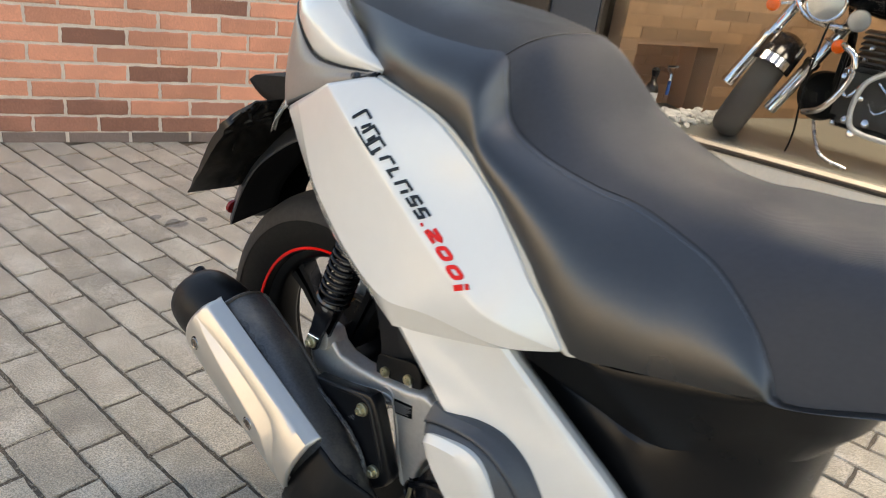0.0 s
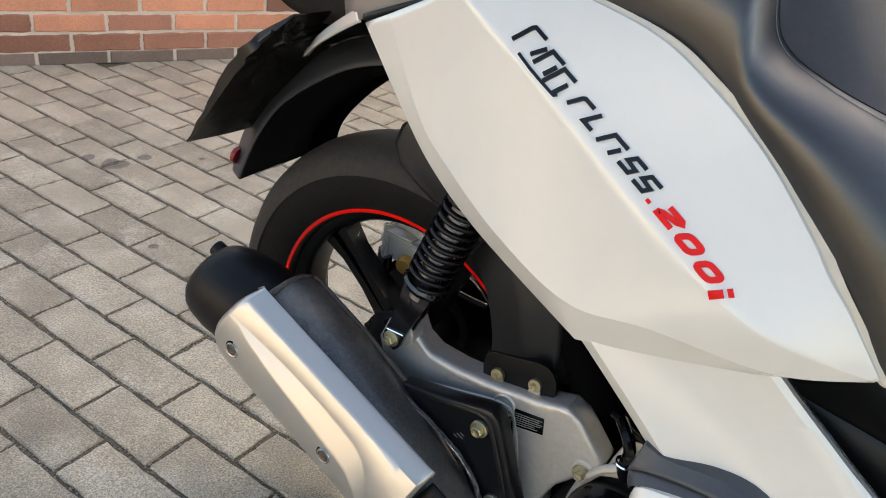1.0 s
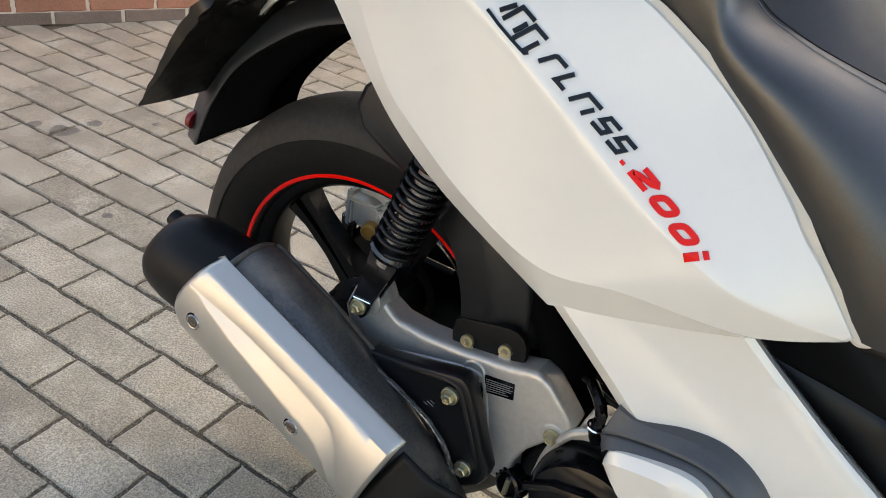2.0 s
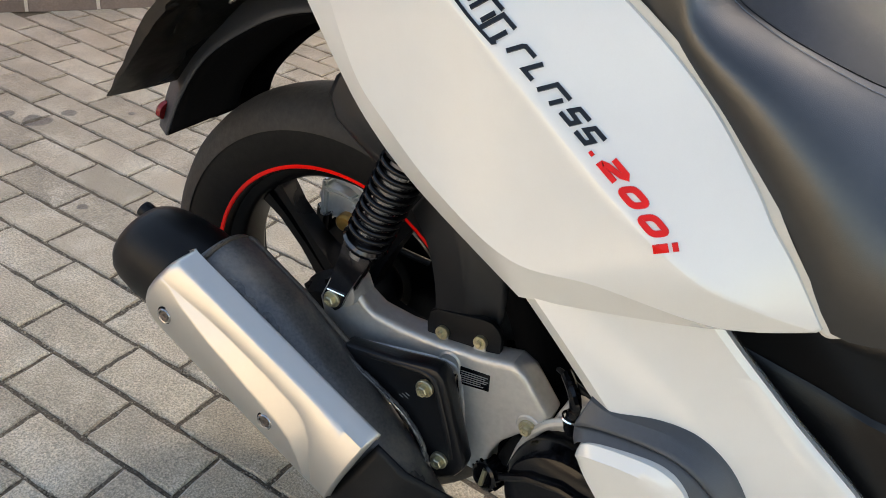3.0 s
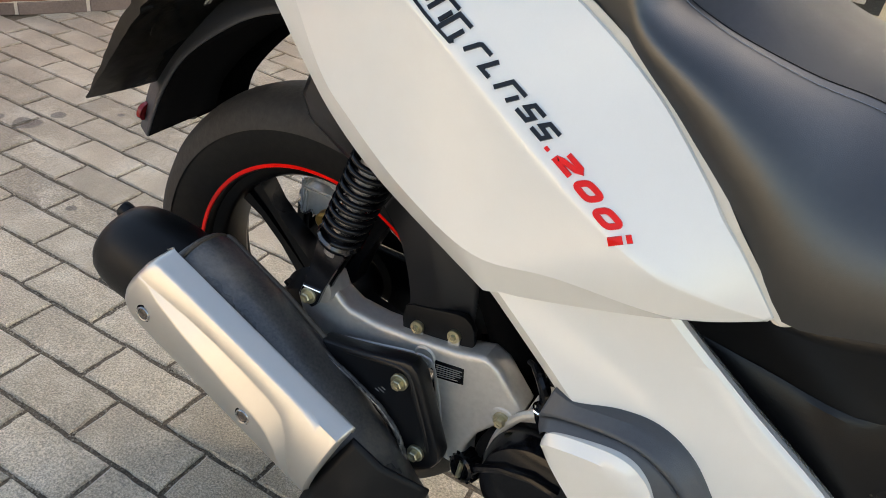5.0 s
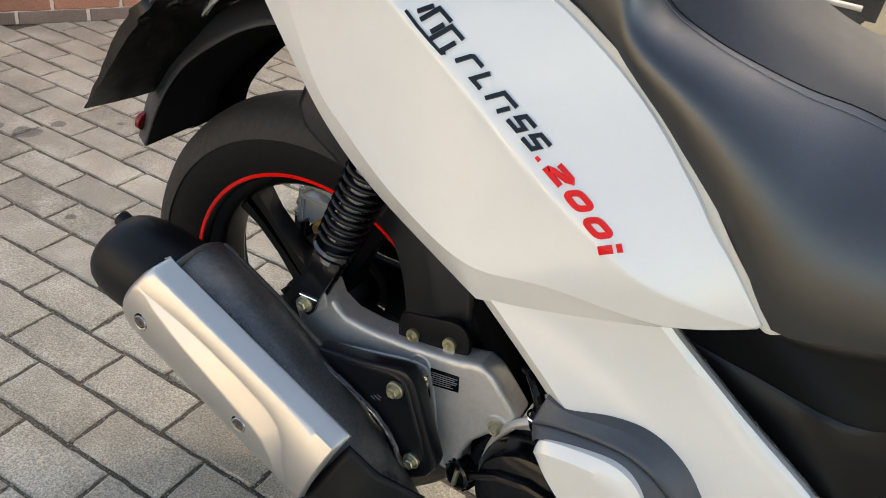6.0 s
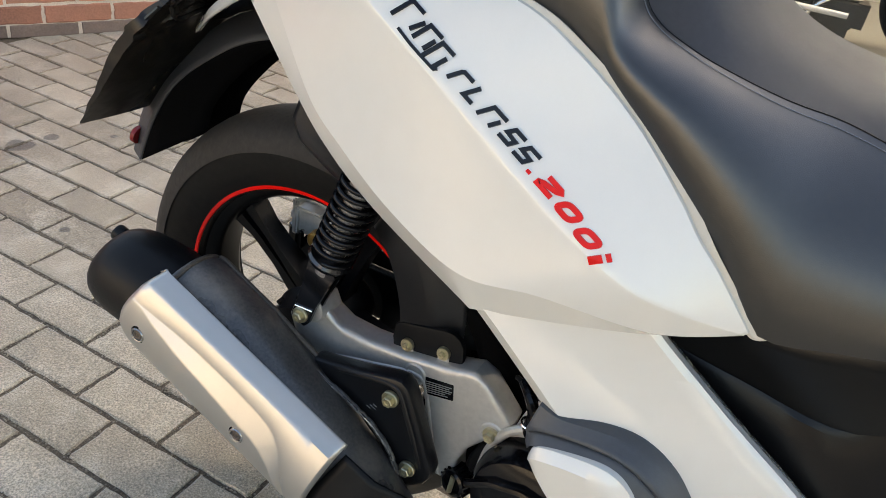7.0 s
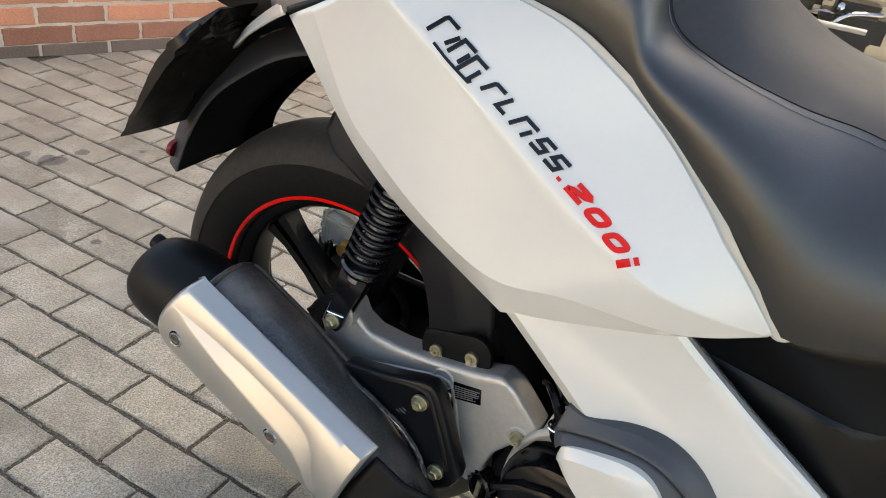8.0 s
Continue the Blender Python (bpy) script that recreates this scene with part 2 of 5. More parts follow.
def frame_of(d):
    """Two unit vectors square to d."""
    d = Vector(d).normalized()
    u = d.cross(Vector((0, 0, 1)))
    if u.length < 1e-4:
        u = Vector((1, 0, 0))
    u.normalize()
    return u, d.cross(u).normalized()


def turned(profile, origin, axis, n=32, caps=True, bm=None):
    """A body of revolution: profile rows (distance along the axis, radius)."""
    d = Vector(axis).normalized()
    u, v = frame_of(d)
    o = Vector(origin)
    loops = [[o + d * s + (u * math.cos(2 * math.pi * i / n) + v * math.sin(2 * math.pi * i / n)) * max(r, 1e-4) for i in range(n)] for s, r in profile]
    return rings(loops, True, caps, bm)


def tube(points, radius, n=10, bm=None, closed=False):
    pts = [Vector(p) for p in points]
    loops = []
    for i, p in enumerate(pts):
        a, b = pts[max(i - 1, 0)], pts[min(i + 1, len(pts) - 1)]
        if closed:
            a, b = pts[i - 1], pts[(i + 1) % len(pts)]
        u, v = frame_of(b - a)
        r = radius[i] if isinstance(radius, (list, tuple)) else radius
        loops.append([p + (u * math.cos(2 * math.pi * k / n) + v * math.sin(2 * math.pi * k / n)) * r for k in range(n)])
    if closed:
        loops.append(loops[0])
    bm = rings(loops, True, not closed, bm)
    if closed:
        bmesh.ops.remove_doubles(bm, verts=bm.verts[:], dist=1e-6)
    return bm


def spline(pts, n):
    """Catmull-Rom through the points, n steps a span."""
    pts = [Vector(p) for p in pts]
    out = []
    for i in range(len(pts) - 1):
        p0, p1, p2, p3 = pts[max(i - 1, 0)], pts[i], pts[i + 1], pts[min(i + 2, len(pts) - 1)]
        for k in range(n):
            t = k / n
            out.append(0.5 * (2 * p1 + (p2 - p0) * t + (2 * p0 - 5 * p1 + 4 * p2 - p3) * t * t + (3 * p1 - p0 - 3 * p2 + p3) * t ** 3))
    return out + [pts[-1]]


def plate(outline, y0, y1, bevel=0.002, bm=None, segments=2):
    """A plate in the x-z plane between two y, with rounded edges."""
    bm = bm or bmesh.new()
    lo = [bm.verts.new((x, y0, z)) for x, z in outline]
    hi = [bm.verts.new((x, y1, z)) for x, z in outline]
    fs = [bm.faces.new(lo), bm.faces.new(hi[::-1])]
    n = len(lo)
    for i in range(n):
        fs.append(bm.faces.new((lo[i], hi[i], hi[(i + 1) % n], lo[(i + 1) % n])))
    bmesh.ops.recalc_face_normals(bm, faces=fs)
    if bevel:
        es = [e for e in bm.edges if len(e.link_faces) == 2 and e.calc_face_angle(0) > 0.9]
        bmesh.ops.bevel(bm, geom=es, offset=bevel, segments=segments, affect="EDGES", profile=0.6)
    return bm


def block(size, at=(0, 0, 0), bevel=0.0, bm=None, segments=2):
    bm = bm or bmesh.new()
    made = bmesh.ops.create_cube(bm, size=1.0, matrix=Matrix.Translation(at) @ Matrix.Diagonal((*size, 1)))["verts"]
    if bevel:
        es = list({e for v in made for e in v.link_edges})
        bmesh.ops.bevel(bm, geom=es, offset=bevel, segments=segments, affect="EDGES")
    return bm


def bolt(parent, at, axis=(0, -1, 0), r=0.008, label="zinc-plated hexagon bolt", washer=1.5, mat=None):
    """A hexagon head with a flange washer; the washer is a part of the bolt."""
    o, d = Vector(at), Vector(axis).normalized()
    head = part("bolt", turned([(0.003, r * 0.98), (0.003 + r * 0.75, r), (0.003 + r * 0.95, r * 0.82), (0.003 + r * 0.9, r * 0.45), (0.003 + r * 0.7, r * 0.4)], o, d, 6), mat or STEEL, parent, label, 25)
    part("washer", turned([(-0.002, r * washer), (0.002, r * washer), (0.003, r * (washer - 0.12))], o, d, 24), mat or STEEL, head)
    return head


def skin(name, rows, steps, across, mat, parent, label="", thick=0.004, smooth=28, bulge=(), corner=None, sharp_from=0):
    """A shell over rows of stations: smooth along each row, straight from row to row with a bulge."""
    lines = [spline(r, steps) if corner is None or k < sharp_from else spline(r[:corner + 1], steps)[:-1] + spline(r[corner:], steps) for k, r in enumerate(rows)]
    cols = []
    for k in range(len(lines) - 1):
        m = across[k]
        b = bulge[k] if bulge else 0.0
        for j in range(m):
            t = j / m
            cols.append([a.lerp(c, t) + Vector((0, -b * 4 * t * (1 - t), b * t * (1 - t))) for a, c in zip(lines[k], lines[k + 1])])
    cols.append(lines[-1])
    ob = part(name, rings(cols, closed=False), mat, parent, label, smooth)
    if thick:
        sol = ob.modifiers.new("thickness", "SOLIDIFY")
        sol.thickness, sol.offset = thick, 0.0
    return ob


# ---- ground, wall, shop ----
ground = new("ground")
tagged(ground, "grey concrete paving on a bed of dark joint sand", "paving", kind="structure")
_bm = bmesh.new()
for s in ((-400, -400), (400, -400), (400, 400), (-400, 400)):
    _bm.verts.new((*s, -0.0046))
_bm.faces.new(_bm.verts[:])
part("joint_bed", _bm, JOINT, ground, "dark sandy joint bed", None)

# ---- scooter ----
scooter = thing("scooter", "pearl white motor scooter with black seat parked on pavers", "scooter")
HUB = Vector((0.027, 0.0, 0.358))

# rear wheel
wheel = thing("rear_wheel", "", "")
wheel.parent = scooter
_pr = [(-0.046, 0.208), (-0.052, 0.216), (-0.058, 0.235), (-0.061, 0.255), (-0.058, 0.272), (-0.050, 0.286), (-0.036, 0.296), (-0.018, 0.302), (0, 0.304)]
_pr = _pr + [(-s, r) for s, r in _pr[-2::-1]]
tyre = part("tyre", turned(_pr + [(0.03, 0.2), (-0.03, 0.2), _pr[0]], HUB, (0, 1, 0), 96, False), RUBBER, wheel, "worn black rubber tyre", 50)
part("tread", turned([(-0.0622, 0.2605), (-0.0600, 0.2715), (-0.0545, 0.2805), (-0.0505, 0.2868), (-0.036, 0.2968), (-0.018, 0.3027), (0, 0.3047), (0.018, 0.3027), (0.036, 0.2968), (0.0505, 0.2868), (0.0545, 0.2805), (0.0600, 0.2715), (0.0622, 0.2605)], HUB, (0, 1, 0), 96, False), DUSTYTREAD, tyre, "dusty worn tread band", 50)
rim = part("rim", turned([(-0.047, 0.205), (-0.047, 0.213), (-0.042, 0.214), (-0.036, 0.205), (-0.030, 0.192), (-0.020, 0.186), (0.020, 0.186), (0.03, 0.192), (0.042, 0.214), (0.047, 0.205), (0.02, 0.2), (-0.02, 0.2), (-0.047, 0.205)], HUB, (0, 1, 0), 96, False), RIMBLACK, wheel, "black alloy rim", 40)
part("rim_stripe", turned([(-0.0475, 0.2060), (-0.0488, 0.2072), (-0.0488, 0.2128), (-0.0475, 0.2138)], HUB, (0, 1, 0), 96, False), RED, rim, "red stripe round the rim")
part("hub", turned([(-0.055, 0.02), (-0.055, 0.042), (-0.045, 0.052), (0.03, 0.055), (0.05, 0.05), (0.05, 0.02)], HUB, (0, 1, 0), 40), RIMBLACK, wheel)
for k in range(5):
    a = radians(141 + 72 * k)
    ca, sa = math.cos(a), math.sin(a)
    for side in (-1, 1):
        loops = []
        for r, off, w, h in ((0.045, 0.010, 0.009, 0.020), (0.10, 0.009, 0.006, 0.016), (0.15, 0.011, 0.006, 0.014), (0.193, 0.016, 0.009, 0.016)):
            c = HUB + Vector((ca * r - sa * off * side, 0, sa * r + ca * off * side))
            t = Vector((-sa, 0, ca)) * w
            loops.append([c + t + Vector((0, -h, 0)), c + t + Vector((0, h, 0)), c - t + Vector((0, h, 0)), c - t + Vector((0, -h, 0))])
        part("spoke", rings(loops), RIMBLACK, wheel, "twin black alloy spoke")
    web = []
    for r in (0.045, 0.10, 0.15, 0.193):
        c = HUB + Vector((ca * r, 0, sa * r))
        t = Vector((-sa, 0, ca)) * 0.012
        web.append([c + t + Vector((0, -0.006, 0)), c + t + Vector((0, 0.006, 0)), c - t + Vector((0, 0.006, 0)), c - t + Vector((0, -0.006, 0))])
    part("spoke_web", rings(web), RIMBLACK, wheel)

# white side panel
E0 = [(0.205, -0.172, 0.920), (0.313, -0.186, 0.905), (0.368, -0.190, 0.882), (0.4243, -0.192, 0.8456), (0.4723, -0.199, 0.8037), (0.4925, -0.203, 0.7818), (0.5132, -0.2045, 0.7600), (0.5478, -0.2045, 0.7172)]
E1 = [(0.1389, -0.193, 0.8957), (0.206, -0.211, 0.8648), (0.2479, -0.219, 0.8428), (0.3046, -0.2265, 0.8113), (0.3915, -0.236, 0.7623), (0.4533, -0.236, 0.7333), (0.4985, -0.225, 0.7228), (0.5458, -0.2048, 0.7152)]
E2 = [(0.0523, -0.168, 0.8489), (0.1181, -0.193, 0.7734), (0.1679, -0.209, 0.7436), (0.241, -0.228, 0.7102), (0.3216, -0.243, 0.6885), (0.392, -0.241, 0.6982), (0.4824, -0.224, 0.6971), (0.5436, -0.2046, 0.7138)]
E3 = [(0.013, -0.153, 0.829), (0.089, -0.176, 0.764), (0.140, -0.190, 0.7265), (0.2109, -0.209, 0.6947), (0.3326, -0.231, 0.6512), (0.4129, -0.226, 0.6722), (0.4841, -0.2165, 0.6915), (0.5424, -0.2040, 0.7128)]
E4 = [(x + 0.005, y + 0.024, z - 0.001) for x, y, z in E3]
EW = [tuple(Vector(a).lerp(Vector(b), f) + Vector((0, -w, 0))) for a, b, f, w in zip(E0, E1, (0.05, 0.045, 0.045, 0.05, 0.06, 0.075, 0.085, 0.085), (0.003, 0.003, 0.003, 0.003, 0.003, 0.002, 0.001, 0.0))]
EI = [tuple(Vector(p) + Vector((0.002, 0.016, 0.0))) for p in EW]
def beside(row, f):
    return [tuple(Vector(a).lerp(Vector(b), f)) for a, b in zip(E1, row)]
_PR = [EI, EW, beside(EW, 0.07), beside(EW, 0.011), beside(E2, 0.011), beside(E2, 0.07), E2, E3, E4]
_PA = (2, 8, 1, 2, 1, 7, 3, 2)
panel = skin("side_panel", _PR, 8, _PA, PEARL, scooter, "pearl white creased side panel", 0.003, 60, (), 4, 7)
_pn = 8 * 7 + 1
_hard = {sum(_PA[:2 - 1]), sum(_PA[:6]), sum(_PA[:7])}
for _e in panel.data.edges:
    _a, _b = (v // _pn for v in _e.vertices)
    if _a == _b and _a in _hard:
        _e.use_edge_sharp = True
_EO = [tuple(Vector(a) + (Vector(a) - Vector(b)).normalized() * 0.003) for a, b in zip(E0[:-1], E1)] + [(0.5555, -0.1985, 0.7200), (0.574, -0.190, 0.7160)]
_EN = [(x, y + 0.004, z) for x, y, z in EW[:-1]] + [(0.5472, -0.2025, 0.7148), (0.5640, -0.1945, 0.7135)]
skin("seat_trim", [_EN, _EO, [(x - 0.004, y + 0.02, z - 0.004) for x, y, z in _EO]], 8, (3, 2), CREAM, scooter, "cream plastic trim along the seat edge", 0.002, 40)

# lower white strip
S0 = [(0.332, -0.227, 0.6494), (0.3625, -0.2285, 0.6262), (0.3965, -0.2295, 0.599), (0.4265, -0.2305, 0.5755), (0.4715, -0.226, 0.5455), (0.540, -0.212, 0.503), (0.615, -0.198, 0.441)]
S1 = [(0.478, -0.2175, 0.697), (0.505, -0.210, 0.672), (0.533, -0.203, 0.648), (0.560, -0.197, 0.6255), (0.5865, -0.193, 0.606), (0.635, -0.189, 0.573), (0.70, -0.184, 0.525)]
_mid = [tuple(Vector(a).lerp(Vector(b), 0.5) + Vector((0, -0.001, 0))) for a, b in zip(S0, S1)]
lower = skin("lower_side_strip", [[(x + 0.006, y + 0.02, z) for x, y, z in S0], [(x + 0.002, y + 0.003, z + 0.001) for x, y, z in S0], [(x + 0.013, y - 0.0035, z + 0.007) for x, y, z in S0], _mid, [(x - 0.002, y - 0.0005, z - 0.0015) for x, y, z in S1], [(x + 0.001, y + 0.003, z + 0.001) for x, y, z in S1], [(x, y + 0.022, z - 0.004) for x, y, z in S1]], 8, (2, 2, 5, 5, 2, 2), PEARL, scooter, "white lower side panel", 0.003, 35)

# dark body under the seat
_D = [[(0.45, -0.15, 0.74), (0.56, -0.166, 0.70), (0.66, -0.168, 0.728), (0.745, -0.155, 0.75), (0.805, -0.10, 0.772), (0.83, 0.0, 0.782)],
      [(0.47, -0.140, 0.643), (0.56, -0.140, 0.632), (0.66, -0.138, 0.626), (0.745, -0.128, 0.69), (0.800, -0.09, 0.70), (0.820, 0.0, 0.70)],
      [(0.475, -0.143, 0.638), (0.56, -0.143, 0.626), (0.66, -0.141, 0.618), (0.735, -0.122, 0.655), (0.779, -0.08, 0.660), (0.792, 0.0, 0.66)],
      [(0.50, -0.160, 0.54), (0.59, -0.158, 0.53), (0.67, -0.150, 0.52), (0.735, -0.12, 0.54), (0.772, -0.07, 0.55), (0.785, 0.0, 0.55)],
      [(0.52, -0.15, 0.40), (0.60, -0.15, 0.36), (0.68, -0.14, 0.34), (0.75, -0.11, 0.32), (0.78, -0.07, 0.32), (0.79, 0.0, 0.32)]]
_D = [r + [(x, -y, z) for x, y, z in r[-2::-1]] for r in _D]
skin("underseat_body", _D, 5, (5, 1, 5, 5), UNDERSEAT, scooter, "dark satin plastic body below the seat", 0.004, 22)

# seat: sections of centre height, seam point, side bulge and bottom edge
_SE = [(-0.03, 0.995, 0.06, 0.975, 0.08, 0.945), (0.06, 1.012, 0.095, 0.988, 0.112, 0.935), (0.14, 1.014, 0.122, 0.988, 0.138, 0.925), (0.25, 1.010, 0.146, 0.982, 0.175, 0.915),
       (0.33, 1.004, 0.146, 0.981, 0.1815, 0.895), (0.366, 0.999, 0.135, 0.980, 0.1855, 0.876), (0.378, 0.995, 0.139, 0.953, 0.1865, 0.870), (0.389, 0.989, 0.141, 0.921, 0.1875, 0.863),
       (0.405, 0.976, 0.143, 0.9055, 0.189, 0.852), (0.43, 0.950, 0.147, 0.896, 0.1915, 0.834), (0.46, 0.919, 0.149, 0.888, 0.1955, 0.808), (0.51, 0.893, 0.138, 0.8755, 0.1995, 0.757),
       (0.555, 0.884, 0.1225, 0.8675, 0.2005, 0.7155), (0.61, 0.880, 0.131, 0.857, 0.197, 0.7250), (0.66, 0.885, 0.148, 0.846, 0.192, 0.737), (0.71, 0.886, 0.164, 0.815, 0.186, 0.747),
       (0.738, 0.888, 0.171, 0.783, 0.178, 0.752), (0.757, 0.889, 0.169, 0.7575, 0.168, 0.7535), (0.82, 0.891, 0.147, 0.774, 0.146, 0.768), (0.88, 0.885, 0.123, 0.796, 0.122, 0.79), (0.93, 0.865, 0.07, 0.836, 0.069, 0.83)]
def _track(i):
    return [p.y for p in spline([(s[0], s[i], 0) for s in _SE], 4)]
_X = [p.x for p in spline([(s[0], s[1], 0) for s in _SE], 4)]
_zc, _ys, _zs, _yb, _zb = (_track(i) for i in range(1, 6))
def side_point(i, sign, t):
    """A place on the seat's side: t = 0 at the bottom edge, 1 at the seam. The rear side stands steep and rolls over late."""
    roll = float(np.interp(_X[i], (0.1, 0.34, 0.46, 0.50, 0.555, 0.64), (1.8, 4.0, 4.8, 4.2, 3.0, 1.6)))
    y = _yb[i] + (_ys[i] - _yb[i]) * t ** roll + float(np.interp(_X[i], (0.10, 0.30, 0.48, 0.56), (0.0, 0.007, 0.008, 0.010))) * math.sin(math.pi * t)
    return Vector((_X[i], sign * y * (shoulder(_X[i]) if sign > 0 else 1.0), _zb[i] + (_zs[i] - _zb[i]) * t))
def seat_side(i, sign):
    """From the bottom edge up to the seam."""
    return [side_point(i, sign, k / 14) for k in range(15)]
def seat_top(i):
    out = []
    for k in range(17):
        t = -1 + k / 8
        z = _zs[i] + (_zc[i] - _zs[i]) * (1 - abs(t) ** (3.0 + 50 * max(0.0, _zc[i] - _zs[i] - 0.02)))
        out.append(Vector((_X[i], t * _ys[i] * (shoulder(_X[i]) if t > 0 else 1.0), z)))
    return out
def shoulder(x):
    """The pillion step draws in towards its front corner."""
    return 1 - 0.30 * max(0.0, 1 - abs(x - 0.36) / 0.11)
seat = thing("seat", "", "")
seat.parent = scooter
seat["label"] = "black stitched vinyl dual seat"
_n = len(_X)
_cut = 20
for sign in (-1, 1):
    loops = [[Vector((_X[i], sign * (_yb[i] - 0.025), _zb[i] - 0.002))] + seat_side(i, sign) for i in range(_n)]
    part("seat_side", rings(loops, closed=False), VINYL, seat, "black grained vinyl side", 60)
part("pillion_cushion", rings([seat_top(i) for i in range(_cut + 1)], closed=False), PILLION, seat, "black grained vinyl pillion cushion", 60)
part("rider_cushion", rings([seat_top(i) for i in range(_cut, _n)], closed=False), RIBBED, seat, "finely ribbed rider cushion, sky's blue-grey put into its colour", 60)

# exhaust
exhaust = thing("exhaust", "", "")
exhaust.parent = scooter
exhaust["label"] = "black silencer with a silver heat shield"
AX = Vector((0.945, -0.054, -0.324)).normalized()
A0 = Vector((-0.077, -0.185, 0.449))
AU = (Vector((0, 0, 1)) - AX * AX.z).normalized()
AO = AX.cross(AU).normalized()
if AO.y > 0:
    AO = -AO
def oval(s, ru, ro, cu=0.0, co=0.0, n=40):
    c = A0 + AX * s + AU * cu + AO * co
    return [c + AU * ru * math.cos(2 * math.pi * i / n) + AO * ro * math.sin(2 * math.pi * i / n) for i in range(n)]
part("silencer_body", rings([oval(0.010, 0.062, 0.056, 0.0), oval(0.012, 0.068, 0.057, 0.0, -0.005), oval(0.028, 0.071, 0.058, 0.0, -0.007), oval(0.12, 0.071, 0.058, -0.004, -0.008), oval(0.24, 0.061, 0.055, -0.015, -0.005), oval(0.33, 0.053, 0.052, -0.030, 0.0), oval(0.40, 0.044, 0.046, -0.048, 0.002), oval(0.46, 0.036, 0.034, -0.072)]), EXHAUST, exhaust, "scuffed black silencer body", 50)
cap = part("end_cap", rings([oval(0.02, 0.062, 0.058, -0.004, 0.004), oval(-0.015, 0.0645, 0.0605, -0.009, 0.006), oval(-0.045, 0.0635, 0.0595, -0.015, 0.008), oval(-0.068, 0.0605, 0.0565, -0.020, 0.008), oval(-0.082, 0.0565, 0.0525, -0.023, 0.008), oval(-0.091, 0.0505, 0.0465, -0.024, 0.008), oval(-0.095, 0.043, 0.039, -0.025, 0.008), oval(-0.096, 0.034, 0.031, -0.025, 0.008), oval(-0.090, 0.03, 0.026, -0.025, 0.008)]), BLACK, exhaust, "matt black rounded end cap", 50)
part("end_rim", tube(oval(0.017, 0.0690, 0.0570, 0.0, -0.005), 0.0030, 8, None, True), DUSTY_ENAMEL, exhaust, "dusty brown rolled end rim")
part("rolled_edge", tube([A0 + AX * s + AU * (u * 0.072 * math.cos(0.62)) - AO * (0.008 + u * 0.0575 * math.sin(0.62)) + AU * c for s, u, c in ((0.020, 0.97, 0.0), (0.028, 1.0, 0.0), (0.07, 1.0, -0.002), (0.12, 1.0, -0.004), (0.17, 0.98, -0.008), (0.21, 0.96, -0.011))], 0.0032, 10), DUSTY_ENAMEL, exhaust, "dusty brown rolled seam edge")
_o = A0 + AX * -0.078 + AU * 0.006 + AO * -0.002
part("outlet", turned([(0.0, 0.011), (0.030, 0.011), (0.032, 0.0098), (0.030, 0.0086), (0.006, 0.008)], _o, (-0.86, -0.1, 0.36), 24), BLACK, cap, "short black tail pipe")

# heat shield with its rib and screws
SHIELD_VALLEY = ((0.011, 0.046, 0.073, 0.119, 0.164, 0.200, 0.215, 0.231, 0.248, 0.266, 0.280), (0.0310, 0.0333, 0.0352, 0.0366, 0.0371, 0.0357, 0.0345, 0.0300, 0.0167, -0.0183, -0.06))
SHIELD_CREST = ((0.011, 0.033, 0.082, 0.131, 0.180, 0.208, 0.228, 0.248, 0.274, 0.282), (0.0298, 0.0252, 0.0197, 0.0155, 0.0105, 0.0085, 0.0040, -0.0095, -0.0440, -0.065))
SHIELD_END = ((-0.056, -0.04, -0.02, 0.011, 0.045, 0.058, 0.067), (-0.006, -0.013, -0.017, -0.014, -0.006, 0.000, 0.007))
def shield_point(s, u, o):
    return A0 + AX * s + AU * u + AO * o
def shield_base(u):
    return 0.0742 - 5.1 * (u + 0.004) ** 2
